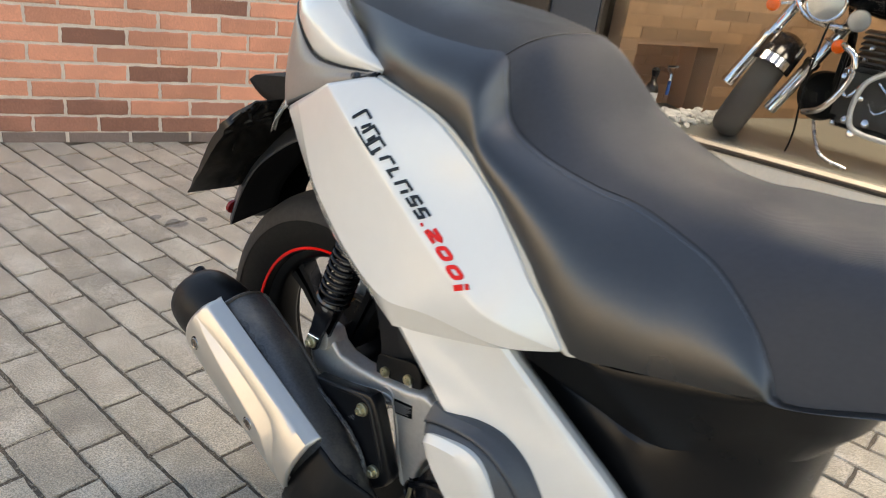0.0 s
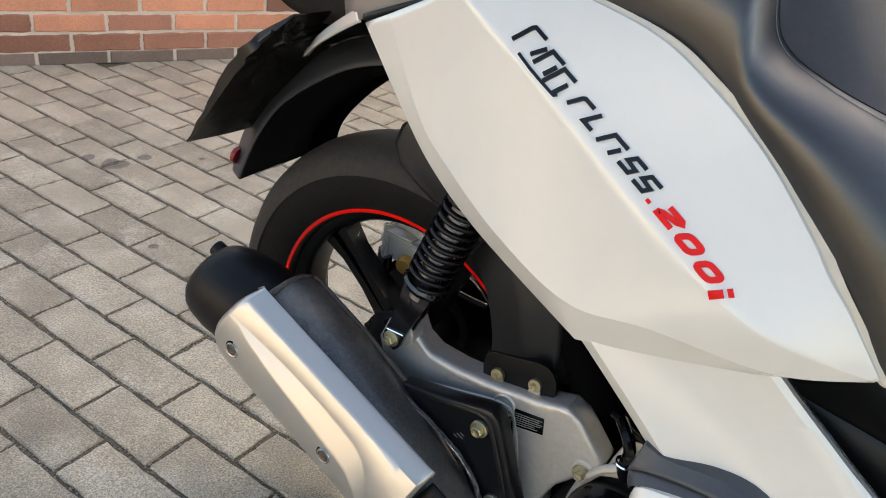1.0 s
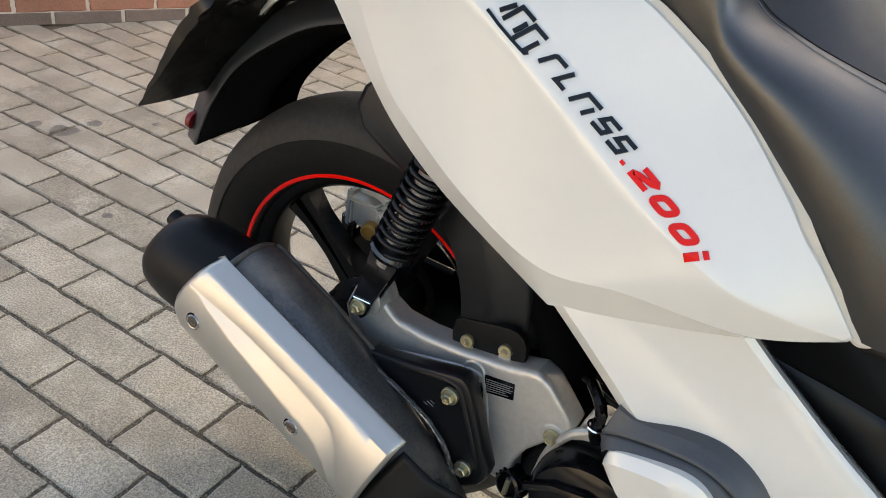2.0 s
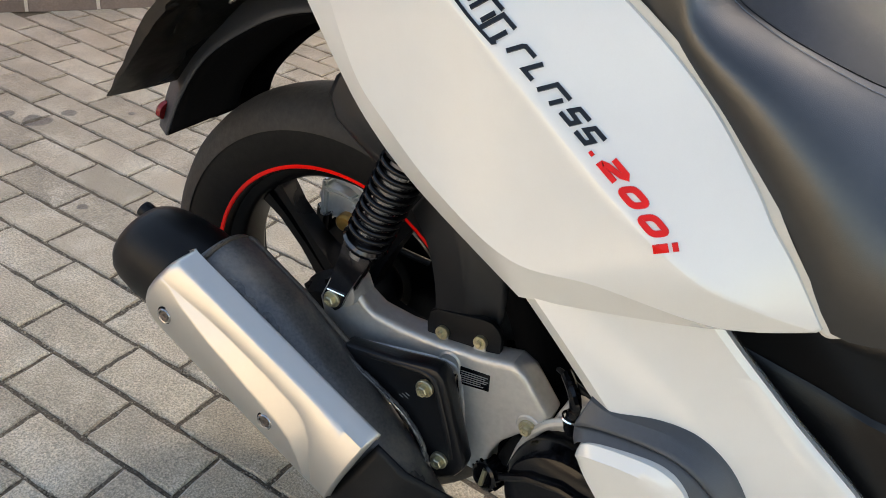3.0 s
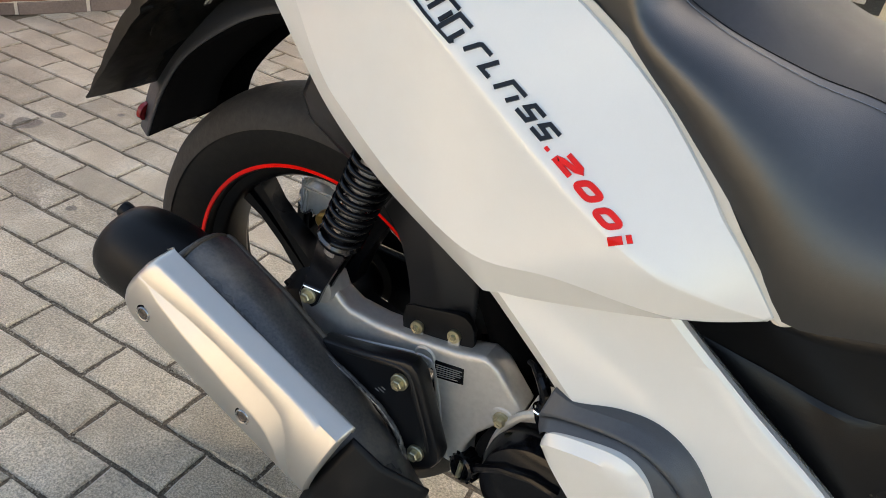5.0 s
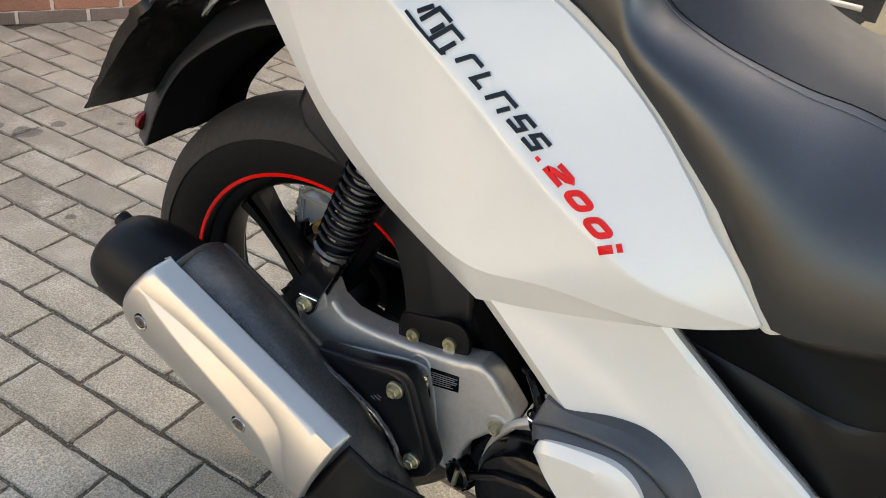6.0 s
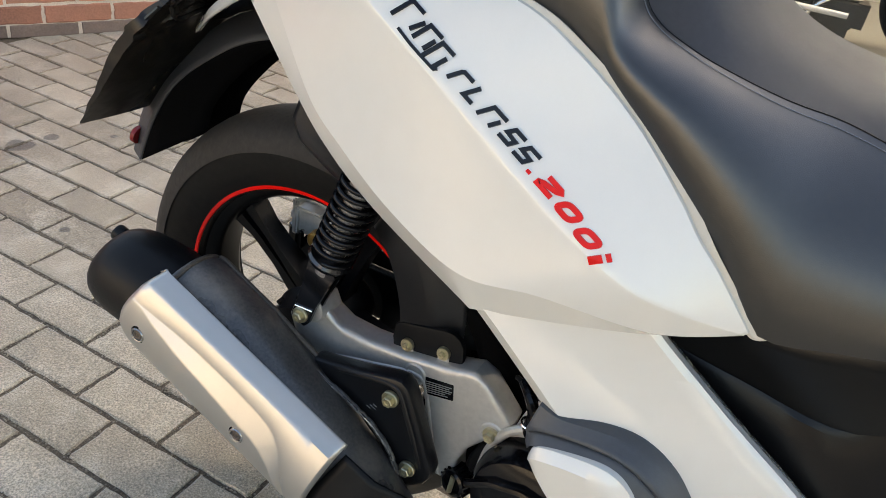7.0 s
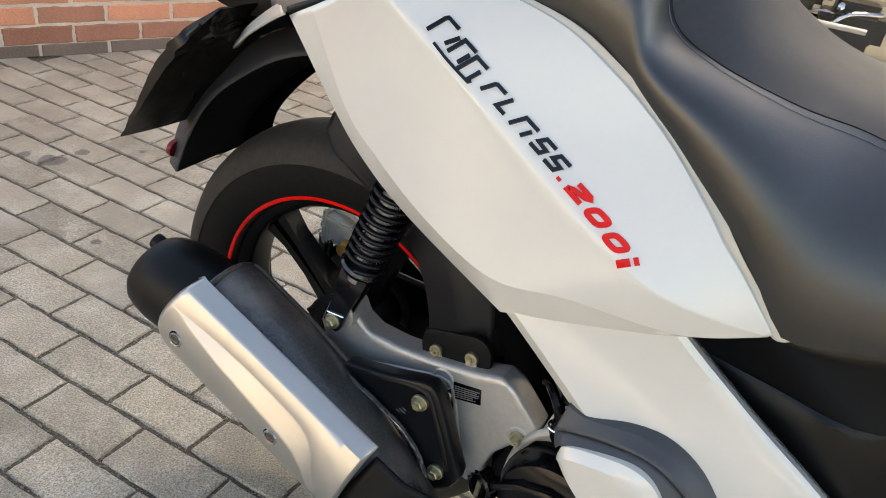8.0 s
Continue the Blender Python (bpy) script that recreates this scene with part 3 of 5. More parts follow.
def heat_shield(columns=72):
    """A convex shell along the silencer; a lower field rises out of it behind a long tapering step."""
    loops = []
    for k in range(columns + 1):
        f = k / columns
        s0 = -0.015 + 0.315 * (f ** 1.1)
        v = max(-0.050, float(np.interp(s0, *SHIELD_VALLEY)))
        c = max(-0.0515, min(v - 0.0012, float(np.interp(s0, *SHIELD_CREST))))
        w = min(1.0, (v - c) / 0.017)
        dip, lift = 0.0022 * w, 0.0034 * w
        row = [(0.054, 0.031), (0.0645, 0.0325), (0.0672, 0.0345), (0.0668, 0.0372), (0.0616, 0.0462), (0.0578, 0.0524)]
        row += [(u, shield_base(u) - dip * g ** 2) for u, g in [(0.0560 + (v - 0.0560) * g, g) for g in (0.0, 0.12, 0.25, 0.4, 0.55, 0.7, 0.82, 0.9, 0.96, 1.0)]]
        row += [(v + (c - v) * g, (shield_base(v) - dip) * (1 - g) + (shield_base(c) + lift) * g) for g in (0.08, 0.3, 0.6, 0.9, 1.0)]
        row += [(c + (-0.0555 - c) * g, shield_base(c + (-0.0555 - c) * g) + lift * (1 - g) ** 1.3) for g in (0.03, 0.15, 0.3, 0.45, 0.6, 0.75, 0.9, 1.0)]
        row += [(-0.0585, 0.052), (-0.0590, 0.042)]
        loop = []
        for u, o in row:
            left = float(np.interp(u, *SHIELD_END))
            s = left + (s0 + 0.015) / 0.315 * (0.3015 - left)
            edge, tail = min(1.0, (s - left) / 0.014), min(1.0, (0.3015 - s) / 0.007)
            drop = 0.016 * (1 - math.sqrt(max(0.0, 1 - (1 - edge) ** 2))) + 0.005 * (1 - math.sqrt(max(0.0, 1 - (1 - tail) ** 2)))
            drop *= min(1.0, max(0.0, (o - 0.031) / 0.02))
            loop.append(shield_point(s, u - 0.35 * drop * (1 if u > 0 else -1), o - drop))
        loops.append(loop)
    return rings(loops, closed=False)
shield = part("heat_shield", heat_shield(), SILVER, exhaust, "satin silver heat shield", 33)
shield.modifiers.new("thickness", "SOLIDIFY").thickness = 0.0016
for p in ((0.0266, -0.0062, 0.0756), (0.1966, -0.0056, 0.0772)):
    d = Vector((0.05, -1, 0.02)).normalized()
    p = shield_point(*p)
    b = part("screw", turned([(-0.002, 0.0096), (0.0008, 0.0096), (0.0018, 0.0088), (0.0012, 0.0072), (-0.0006, 0.0066), (-0.0010, 0.0005)], p, d, 24), SCREW, shield, "steel socket screw")
    part("socket", turned([(-0.0008, 0.0063), (0.0009, 0.0061), (0.0013, 0.0050), (0.0008, 0.0034), (-0.0004, 0.0030), (-0.0004, 0.0004)], p, d, 20), DULLSCREW, b, "dull brown socket head")
    # flat black ring that stands in for the shade of a hollow
    part("recess", turned([(0.0002, 0.0114), (0.0006, 0.0114), (0.0008, 0.0098)], Vector(p) - d * 0.0016, d, 24), DEADBLACK, b, "black ring painting the shaded hollow round the screw")
# lower front guard of the silencer
skin("front_guard", [[(0.226, -0.236, 0.398), (0.200, -0.257, 0.345), (0.178, -0.260, 0.285), (0.170, -0.22, 0.25)], [(0.262, -0.228, 0.372), (0.245, -0.258, 0.315), (0.235, -0.256, 0.25), (0.23, -0.21, 0.21)], [(0.31, -0.20, 0.34), (0.30, -0.215, 0.28), (0.29, -0.205, 0.22), (0.285, -0.18, 0.18)]], 5, (4, 4), BLACK, exhaust, "black pressed guard", 0.003, 40)
# mounting bracket
_B = [(0.120, 0.432), (0.150, 0.438), (0.186, 0.447), (0.234, 0.462), (0.245, 0.463), (0.254, 0.457), (0.260, 0.446), (0.268, 0.428), (0.284, 0.390), (0.300, 0.352), (0.299, 0.340), (0.292, 0.326), (0.270, 0.306), (0.254, 0.306), (0.238, 0.340), (0.214, 0.372), (0.186, 0.392), (0.150, 0.405)]
bracket = part("mounting_bracket", plate(_B, -0.140, -0.165, 0.008, segments=4), BRACKETBLACK, exhaust, "black pressed steel bracket", 30)
part("stiffening_rib", tube(spline([(0.160, -0.161, 0.434), (0.215, -0.162, 0.449), (0.236, -0.163, 0.452), (0.246, -0.163, 0.444), (0.258, -0.163, 0.418), (0.272, -0.163, 0.385), (0.284, -0.162, 0.352)], 6), 0.0042, 10), BRACKETBLACK, bracket)
for _m in ((0.2045, 0.405, 0.0055), (0.2085, 0.4085, 0.0085), (0.2125, 0.412, 0.0055)):
    part("stamped_bar", plate([(_m[0], _m[1]), (_m[0] + _m[2], _m[1] - _m[2] * 0.35), (_m[0] + _m[2] + 0.0005, _m[1] - _m[2] * 0.35 + 0.0009), (_m[0] + 0.0005, _m[1] + 0.0009)], -0.1648, -0.1656, 0), LABELINK, bracket)
bolt(bracket, (0.237, -0.170, 0.438), (0.02, -1, 0.04), 0.0070)
bolt(bracket, (0.271, -0.168, 0.3445), (0.02, -1, 0.04), 0.0070)
_seam = spline([(0.096, -0.171, 0.446), (0.126, -0.171, 0.427), (0.148, -0.171, 0.4185), (0.185, -0.171, 0.4035), (0.215, -0.171, 0.389), (0.229, -0.171, 0.378), (0.244, -0.171, 0.363), (0.258, -0.171, 0.338), (0.264, -0.171, 0.318)], 8)
_rw = random.Random(21)
part("weld_flange", tube([p + Vector((0, _rw.uniform(-0.0006, 0.0006), _rw.uniform(-0.0006, 0.0006))) for p in _seam], [_rw.uniform(0.0028, 0.0038) for _ in _seam], 8), EXHAUST, bracket, "lumpy black welded flange")
part("bare_edge", tube([p + Vector((_rw.uniform(-0.0005, 0.0005), -0.0030, 0.0022)) for p in _seam[4:58]], [_rw.choice((0.0004, 0.0009, 0.0013, 0.0016)) for _ in range(54)], 6), SCREW, bracket, "bare scraped metal edge")

# cast engine hanger with the shock mount
engine = thing("engine", "", "")
engine.parent = scooter
engine["label"] = "scooter engine with a cast aluminium hanger"
_C = [(0.052, 0.440), (0.062, 0.470), (0.080, 0.486), (0.100, 0.486), (0.110, 0.466), (0.130, 0.456), (0.169, 0.455), (0.221, 0.461), (0.278, 0.472), (0.311, 0.483), (0.330, 0.476), (0.368, 0.436), (0.366, 0.420), (0.340, 0.392), (0.322, 0.368), (0.312, 0.340), (0.316, 0.302), (0.284, 0.302), (0.265, 0.36), (0.250, 0.437), (0.185, 0.420), (0.102, 0.395), (0.066, 0.40)]
hanger = part("hanger", plate(_C, -0.085, -0.122, 0.010, segments=5), ALLOY, engine, "grey cast aluminium hanger", 30)
_top = spline([(0.104, -0.122, 0.472), (0.128, -0.121, 0.4535), (0.169, -0.121, 0.4515), (0.221, -0.121, 0.457), (0.278, -0.121, 0.468), (0.309, -0.121, 0.478), (0.327, -0.121, 0.471), (0.362, -0.121, 0.433)], 5)
part("top_rib", tube([p + Vector((0, 0.0054, -0.0035)) for p in _top], 0.0062, 12), ALLOY, hanger)
part("lower_rib", tube(spline([(0.110, -0.121, 0.405), (0.182, -0.121, 0.428), (0.245, -0.121, 0.443), (0.262, -0.121, 0.41), (0.275, -0.121, 0.36), (0.292, -0.121, 0.31)], 5), 0.0032, 10), ALLOY, hanger)
part("mount_boss", turned([(0.0, 0.021), (0.018, 0.019), (0.020, 0.016)], (0.090, -0.112, 0.4705), (0, -1, 0), 28), ALLOY, hanger)
part("boss", turned([(0.0, 0.0155), (0.0105, 0.0150), (0.0118, 0.0135), (0.0118, 0.0005)], (0.348, -0.112, 0.414), (0, -1, 0), 28), ALLOY, hanger)
part("boss", turned([(0.0, 0.0165), (0.0055, 0.0150), (0.0068, 0.0125), (0.0062, 0.0100), (0.003, 0.009), (0.003, 0.0005)], (0.240, -0.1165, 0.4435), (0, -1, 0), 28), ALLOY, hanger, "cast eye behind the bracket")
bolt(hanger, (0.0895, -0.147, 0.471), (0, -1, 0.02), 0.0070)
bolt(hanger, (0.348, -0.1245, 0.4135), (0, -1, 0.05), 0.0068)
sticker = part("label_plate", plate([(0.254, 0.4475), (0.2905, 0.4545), (0.2935, 0.4325), (0.2575, 0.4235)], -0.1215, -0.1232, 0.0005), GLOSSBLACK, hanger, "small black label with illegible lines")
for k in range(6):
    f, g = 0.13 + 0.14 * k, 0.13 + 0.14 * k + 0.05
    a, b = Vector((0.2558, 0, 0.4462)), Vector((0.2590, 0, 0.4245))
    c, d = Vector((0.2890, 0, 0.4528)), Vector((0.2918, 0, 0.4330))
    end = (1.0, 0.9, 1.0, 0.95, 0.75, 0.85)[k]
    q = [a.lerp(b, f), a.lerp(b, f).lerp(c.lerp(d, f), end), a.lerp(b, g).lerp(c.lerp(d, g), end), a.lerp(b, g)]
    part("text_bar", plate([(v.x, v.z) for v in q], -0.1230, -0.1237, 0), LABELINK, sticker)
# hugger tabs with bolts
tabs = part("mount_plate", plate([(0.196, 0.470), (0.198, 0.488), (0.206, 0.4945), (0.222, 0.4985), (0.262, 0.5095), (0.273, 0.510), (0.282, 0.505), (0.288, 0.496), (0.290, 0.480), (0.288, 0.455), (0.20, 0.45)], -0.099, -0.1078, 0.002), BLACK, engine, "black plastic mounting plate")
for p in ((0.219, -0.1112, 0.4700), (0.266, -0.1105, 0.4815)):
    bolt(tabs, p, (0, -1, 0.1), 0.0043, washer=1.9)
    part("tab", plate([(p[0] - 0.007, p[2]), (p[0] + 0.007, p[2]), (p[0] + 0.009, p[2] - 0.022), (p[0] - 0.007, p[2] - 0.024)], -0.1082, -0.1102, 0.001), ALLOY, tabs, "bare metal tab")
# crankcase and covers
part("crankcase", block((0.34, 0.16, 0.20), (0.40, 0.0, 0.36), 0.02), DEADBLACK, engine, "dark crankcase")
part("transmission_case", plate([(-0.04, 0.33), (0.0, 0.41), (0.06, 0.43), (0.30, 0.44), (0.46, 0.43), (0.52, 0.36), (0.46, 0.27), (0.1, 0.29), (0.0, 0.30)], 0.10, 0.19, 0.015), BLACK, engine, "black belt drive case")
part("starter_cover", turned([(0.0, 0.068), (0.05, 0.066), (0.062, 0.060), (0.068, 0.045), (0.070, 0.02)], (0.410, -0.10, 0.364), (0, -1, 0.05), 40), GLOSSBLACK, engine, "glossy black round cover")
part("cover_rib", tube([(0.345, -0.166, 0.37), (0.375, -0.171, 0.395), (0.41, -0.172, 0.405), (0.44, -0.170, 0.400)], 0.005, 8), GLOSSBLACK, engine)
_fd = Vector((-0.25, -1, 0.12)).normalized()
_fo = Vector((0.322, -0.108, 0.312))
filler = part("oil_filler", turned([(0.0, 0.019), (0.018, 0.019), (0.024, 0.0175), (0.026, 0.014), (0.022, 0.012), (0.022, 0.001)], _fo, _fd, 28), GLOSSBLACK, engine, "black ribbed oil filler cap", 30)
_fu, _fv = frame_of(_fd)
for k in range(14):
    a = 2 * math.pi * k / 14
    c = _fo + (_fu * math.cos(a) + _fv * math.sin(a)) * 0.0195
    part("grip_rib", tube([c + _fd * 0.003, c + _fd * 0.020], 0.0022, 6), GLOSSBLACK, filler)
part("grip", tube([_fo + _fd * 0.0245 + _fv * 0.012, _fo + _fd * 0.0245 - _fv * 0.012], 0.0034, 8), STEEL, filler, "yellowed grip bar")
part("filler_neck", tube(spline([(0.372, -0.098, 0.398), (0.348, -0.104, 0.378), (0.334, -0.104, 0.348), (0.330, -0.10, 0.322)], 5), 0.0115, 16), BLACK, engine)
part("case_edge", tube(spline([(0.343, -0.122, 0.345), (0.347, -0.124, 0.379), (0.354, -0.124, 0.407), (0.371, -0.124, 0.435), (0.399, -0.124, 0.455)], 6), 0.0055, 10), ALLOY, engine, "grey cast edge round the cover")
part("cylinder_flange", plate([(0.372, 0.44), (0.380, 0.470), (0.405, 0.476), (0.410, 0.44), (0.40, 0.40), (0.365, 0.41)], -0.10, -0.118, 0.004), ALLOY, engine, "grey metal cylinder flange")
part("hose", tube(spline([(0.372, -0.13, 0.512), (0.386, -0.146, 0.510), (0.394, -0.150, 0.495), (0.392, -0.146, 0.470), (0.396, -0.138, 0.452)], 5), 0.0065, 10), GLOSSBLACK, engine, "short black rubber hose")
part("hose_clip", tube([(0.3925 + 0.009 * math.cos(a), -0.147 + 0.009 * math.sin(a), 0.478) for a in [2 * math.pi * k / 16 for k in range(16)]], 0.0018, 6, None, True), CHROME, engine, "bright hose clip")
part("cable", tube(spline([(0.36, -0.12, 0.505), (0.375, -0.135, 0.514), (0.40, -0.14, 0.509), (0.42, -0.13, 0.50)], 5), 0.003, 8), BLACK, engine, "thin black cable")

# centre stand
stand = thing("centre_stand", "", "")
stand.parent = scooter
for y in (-0.11, 0.11):
    part("stand_leg", tube([(0.42, y * 0.7, 0.27), (0.43, y, 0.14), (0.415, y * 1.35, 0.012), (0.40, y * 1.4, 0.0105)], 0.011, 12), BLACK, stand, "black tubular stand leg")
part("stand_bar", tube([(0.43, -0.11, 0.14), (0.43, 0.11, 0.14)], 0.010, 12), BLACK, stand)

# shock absorber
shock = thing("shock_absorber", "", "")
shock.parent = scooter
shock["label"] = "black coil spring shock absorber"
SA, SB_ = Vector((0.090, -0.135, 0.4705)), Vector((0.160, -0.128, 0.700))
SD = (SB_ - SA).normalized()
_u, _v = frame_of(SD)
coil = []
for k in range(11 * 22 + 1):
    a = 2 * math.pi * k / 22
    coil.append(SA + SD * (0.098 + 0.130 * k / 242) + (_u * math.cos(a) + _v * math.sin(a)) * 0.0240)
part("spring", tube(coil, 0.0034, 8), GLOSSBLACK, shock, "glossy black coil spring", 60)
part("damper", turned([(0.07, 0.014), (0.12, 0.014), (0.12, 0.015), (0.23, 0.015)], SA, SD, 24), SCREW, shock, "bright steel damper rod")
part("spring_seat", turned([(0.080, 0.015), (0.085, 0.024), (0.092, 0.0275), (0.096, 0.0255), (0.097, 0.015)], SA, SD, 28), BLACKCHROME, shock)
for s in (-1, 1):
    c = SA + Vector((0, s * 0.009, 0))
    u = SD.cross(Vector((0, 1, 0))).normalized()
    lp = []
    for d, w in ((-0.012, 0.009), (-0.004, 0.013), (0.022, 0.013), (0.050, 0.0155), (0.080, 0.019), (0.086, 0.015)):
        p = c + SD * d
        q = Vector((0, 0.003, 0))
        lp.append([p + u * w - q, p + u * w + q, p - u * w + q, p - u * w - q])
    part("clevis_arm", rings(lp), BLACKCHROME, shock, "glossy black clevis", 30)
part("clevis_web", turned([(0.030, 0.008), (0.034, 0.011), (0.078, 0.013), (0.084, 0.011)], SA, SD, 16), BLACKCHROME, shock, "glossy black clevis web")
part("clevis_edge", tube([SA + SD * 0.012 + Vector((-0.012, -0.013, 0)), SA + SD * 0.014 + Vector((0.012, -0.013, 0.0))], 0.0013, 6), CHROME, shock, "thin chrome bar across the clevis")

# brake on the far side of the wheel
brake = thing("rear_brake", "", "")
brake.parent = scooter
disc = part("brake_disc", turned([(0.056, 0.06), (0.056, 0.110), (0.060, 0.110), (0.060, 0.06)], HUB, (0, 1, 0), 48, False), RIMBLACK, brake, "dark brake disc", 30)
cal = part("caliper", block((0.080, 0.040, 0.062), (-0.036, 0.058, 0.462), 0.014, segments=3), ALLOY, brake, "silver brake caliper", 40)
part("caliper_bridge", block((0.062, 0.036, 0.026), (0, 0, 0), 0.009), ALLOY, cal, "silver caliper bridge").matrix_basis = Matrix.Translation((-0.028, 0.058, 0.503)) @ Matrix.Rotation(radians(25), 4, "Y")
part("caliper_rib", block((0.010, 0.030, 0.060), (-0.064, 0.046, 0.468), 0.003), ALLOY, cal)
part("caliper_rib", block((0.050, 0.026, 0.008), (-0.040, 0.042, 0.484), 0.003), ALLOY, cal)
part("bleed_nipple", turned([(0.0, 0.005), (0.010, 0.005), (0.012, 0.0035), (0.022, 0.003), (0.024, 0.005), (0.030, 0.0045)], (-0.008, 0.046, 0.512), (0.25, -0.2, 1), 12), BLACK, cal, "black bleed nipple cap")
part("caliper_arm", block((0.022, 0.02, 0.05), (-0.072, 0.050, 0.425), 0.006), BLACK, brake, "dark caliper bracket")
part("pad_clip", tube([(-0.074, 0.036, 0.452), (-0.060, 0.034, 0.440), (-0.048, 0.034, 0.450)], 0.0025, 6), SCREW, cal)
part("banjo_fitting", turned([(0.0, 0.013), (0.012, 0.013), (0.015, 0.010)], (-0.022, 0.036, 0.448), (0.2, -1, 0), 20), BRONZE, cal, "brass coloured fitting")
part("brake_hose", tube(spline([(-0.016, 0.032, 0.452), (0.02, 0.024, 0.462), (0.06, 0.03, 0.445), (0.11, 0.05, 0.43)], 5), 0.005, 10), BLACK, cal, "black brake hose")
for dx, dz in ((-0.03, 0.03), (0.024, 0.035)):
    bolt(cal, (-0.036 + dx, 0.038, 0.452 + dz * 0.6), (0, -1, 0), 0.005, mat=ALLOY, label="steel caliper bolt")
part("hub_drum", turned([(-0.088, 0.012), (-0.088, 0.042), (-0.080, 0.055), (-0.05, 0.066), (-0.045, 0.07), (-0.030, 0.05)], HUB + Vector((0.016, 0, 0.0)), (0, 1, 0), 36), BLACK, brake, "black hub casting")
for k in range(10):
    a = 2 * math.pi * k / 10
    part("hub_fin", block((0.005, 0.012, 0.022), (0, 0, 0), 0.001), BLACK, brake).matrix_basis = Matrix.Translation(HUB + Vector((0.016 + 0.056 * math.cos(a), -0.062, 0.056 * math.sin(a)))) @ Matrix.Rotation(-a + math.pi / 2, 4, "Y")

# wheel hugger over and ahead of the tyre
hug = thing("wheel_hugger", "", "")
hug.parent = scooter
def arc(r, a0, a1, y, n=16):
    return [HUB + Vector((r * math.cos(radians(a0 + (a1 - a0) * k / n)), y, r * math.sin(radians(a0 + (a1 - a0) * k / n)))) for k in range(n + 1)]
skin("hugger_shell", [arc(0.300, 14, 80, -0.088), arc(0.325, 14, 84, -0.086), arc(0.345, 14, 86, -0.06), arc(0.350, 14, 86, 0.0), arc(0.345, 14, 86, 0.06), arc(0.325, 14, 84, 0.086)], 1, (2, 3, 4, 4, 3), DEADBLACK, hug, "black plastic tyre hugger", 0.003, 50)
skin("hugger_side", [[(0.196, -0.094, 0.735), (0.12, -0.092, 0.745), (0.045, -0.080, 0.728)], [(0.19, -0.099, 0.70), (0.11, -0.099, 0.705), (0.022, -0.080, 0.706)], [(0.185, -0.102, 0.665), (0.10, -0.102, 0.668), (0.014, -0.080, 0.682)], [(0.175, -0.101, 0.645), (0.105, -0.100, 0.643), (0.026, -0.080, 0.657)], [(0.165, -0.096, 0.630), (0.112, -0.092, 0.626), (0.056, -0.078, 0.638)]], 8, (3, 3, 3, 3), SATIN, hug, "satin black hugger side", 0.003, 80)
skin("hugger_front", [[(0.21, -0.09, 0.70), (0.255, -0.088, 0.62), (0.275, -0.088, 0.54), (0.278, -0.090, 0.47)], [(0.180, -0.106, 0.655), (0.220, -0.110, 0.595), (0.240, -0.106, 0.530), (0.244, -0.094, 0.462)], [(0.150, -0.100, 0.600), (0.180, -0.104, 0.566), (0.200, -0.104, 0.510), (0.206, -0.104, 0.450)], [(0.149, -0.090, 0.598), (0.178, -0.090, 0.565), (0.198, -0.090, 0.510), (0.204, -0.090, 0.450)]], 6, (5, 5, 2), SATIN, hug, "satin black hugger front", 0.003, 60)

# rear mudguard
guard = thing("mudguard", "", "")
guard.parent = scooter
guard["label"] = "black plastic rear mudguard"
FW = [(-0.283, -0.046, 0.507), (-0.251, -0.048, 0.578), (-0.205, -0.05, 0.645), (-0.140, -0.052, 0.700), (-0.070, -0.055, 0.742), (0.03, -0.06, 0.775)]
FC = [(-0.330, -0.016, 0.496), (-0.306, -0.014, 0.570), (-0.258, -0.012, 0.645), (-0.190, -0.010, 0.707), (-0.110, -0.010, 0.760), (0.03, -0.008, 0.80)]
FI = [(-0.178, -0.020, 0.580), (-0.168, -0.020, 0.615), (-0.142, -0.022, 0.652), (-0.100, -0.026, 0.696), (-0.045, -0.034, 0.738), (0.03, -0.045, 0.765)]
FL = [(x, 0.046, z) for x, y, z in FW]
FLI = [(x, 0.04, z) for x, y, z in FI]
# one black mudguard: lit crown and shaded sides are painted as two tones
crown = skin("guard_crown", [FW, FC, [(x, 0.012, z) for x, y, z in FC], FL], 6, (4, 2, 4), SKYLITBLACK, guard, "textured black mudguard crown with sky light in its tone", 0.003, 30)
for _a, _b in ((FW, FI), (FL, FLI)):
    skin("guard_side", [[tuple(Vector(p).lerp(Vector(q), 0.02)) for p, q in zip(_a, _b)], _b], 6, (4,), DEADBLACK, crown, "mudguard side with its shade put into the black", 0.003, 30)
part("reflector", turned([(0.0, 0.0135), (0.006, 0.0135), (0.009, 0.010)], (-0.306, -0.026, 0.531), (-1, -0.15, 0.25), 28), REDLENS, guard, "round red reflector")

# tail: lens, grab rail, tongue
tail = thing("tail", "", "")
tail.parent = scooter
tail["label"] = "silver grey tail unit with a white grab rail"
lens = skin("tail_lens", [[(-0.10, -0.05, 0.800), (-0.04, -0.115, 0.812), (0.014, -0.151, 0.834), (0.10, -0.166, 0.873), (0.203, -0.168, 0.920)],
                          [(-0.105, -0.05, 0.85), (-0.06, -0.10, 0.875), (0.0, -0.142, 0.885), (0.08, -0.162, 0.896), (0.202, -0.166, 0.921)],
                          [(-0.095, -0.045, 0.93), (-0.06, -0.085, 0.955), (0.0, -0.128, 0.945), (0.063, -0.15, 0.915), (0.201, -0.164, 0.922)]], 8, (5, 5), GREYLENS, tail, "glossy grey tail lamp side lens", 0.003, 50, (0.002, 0.002))
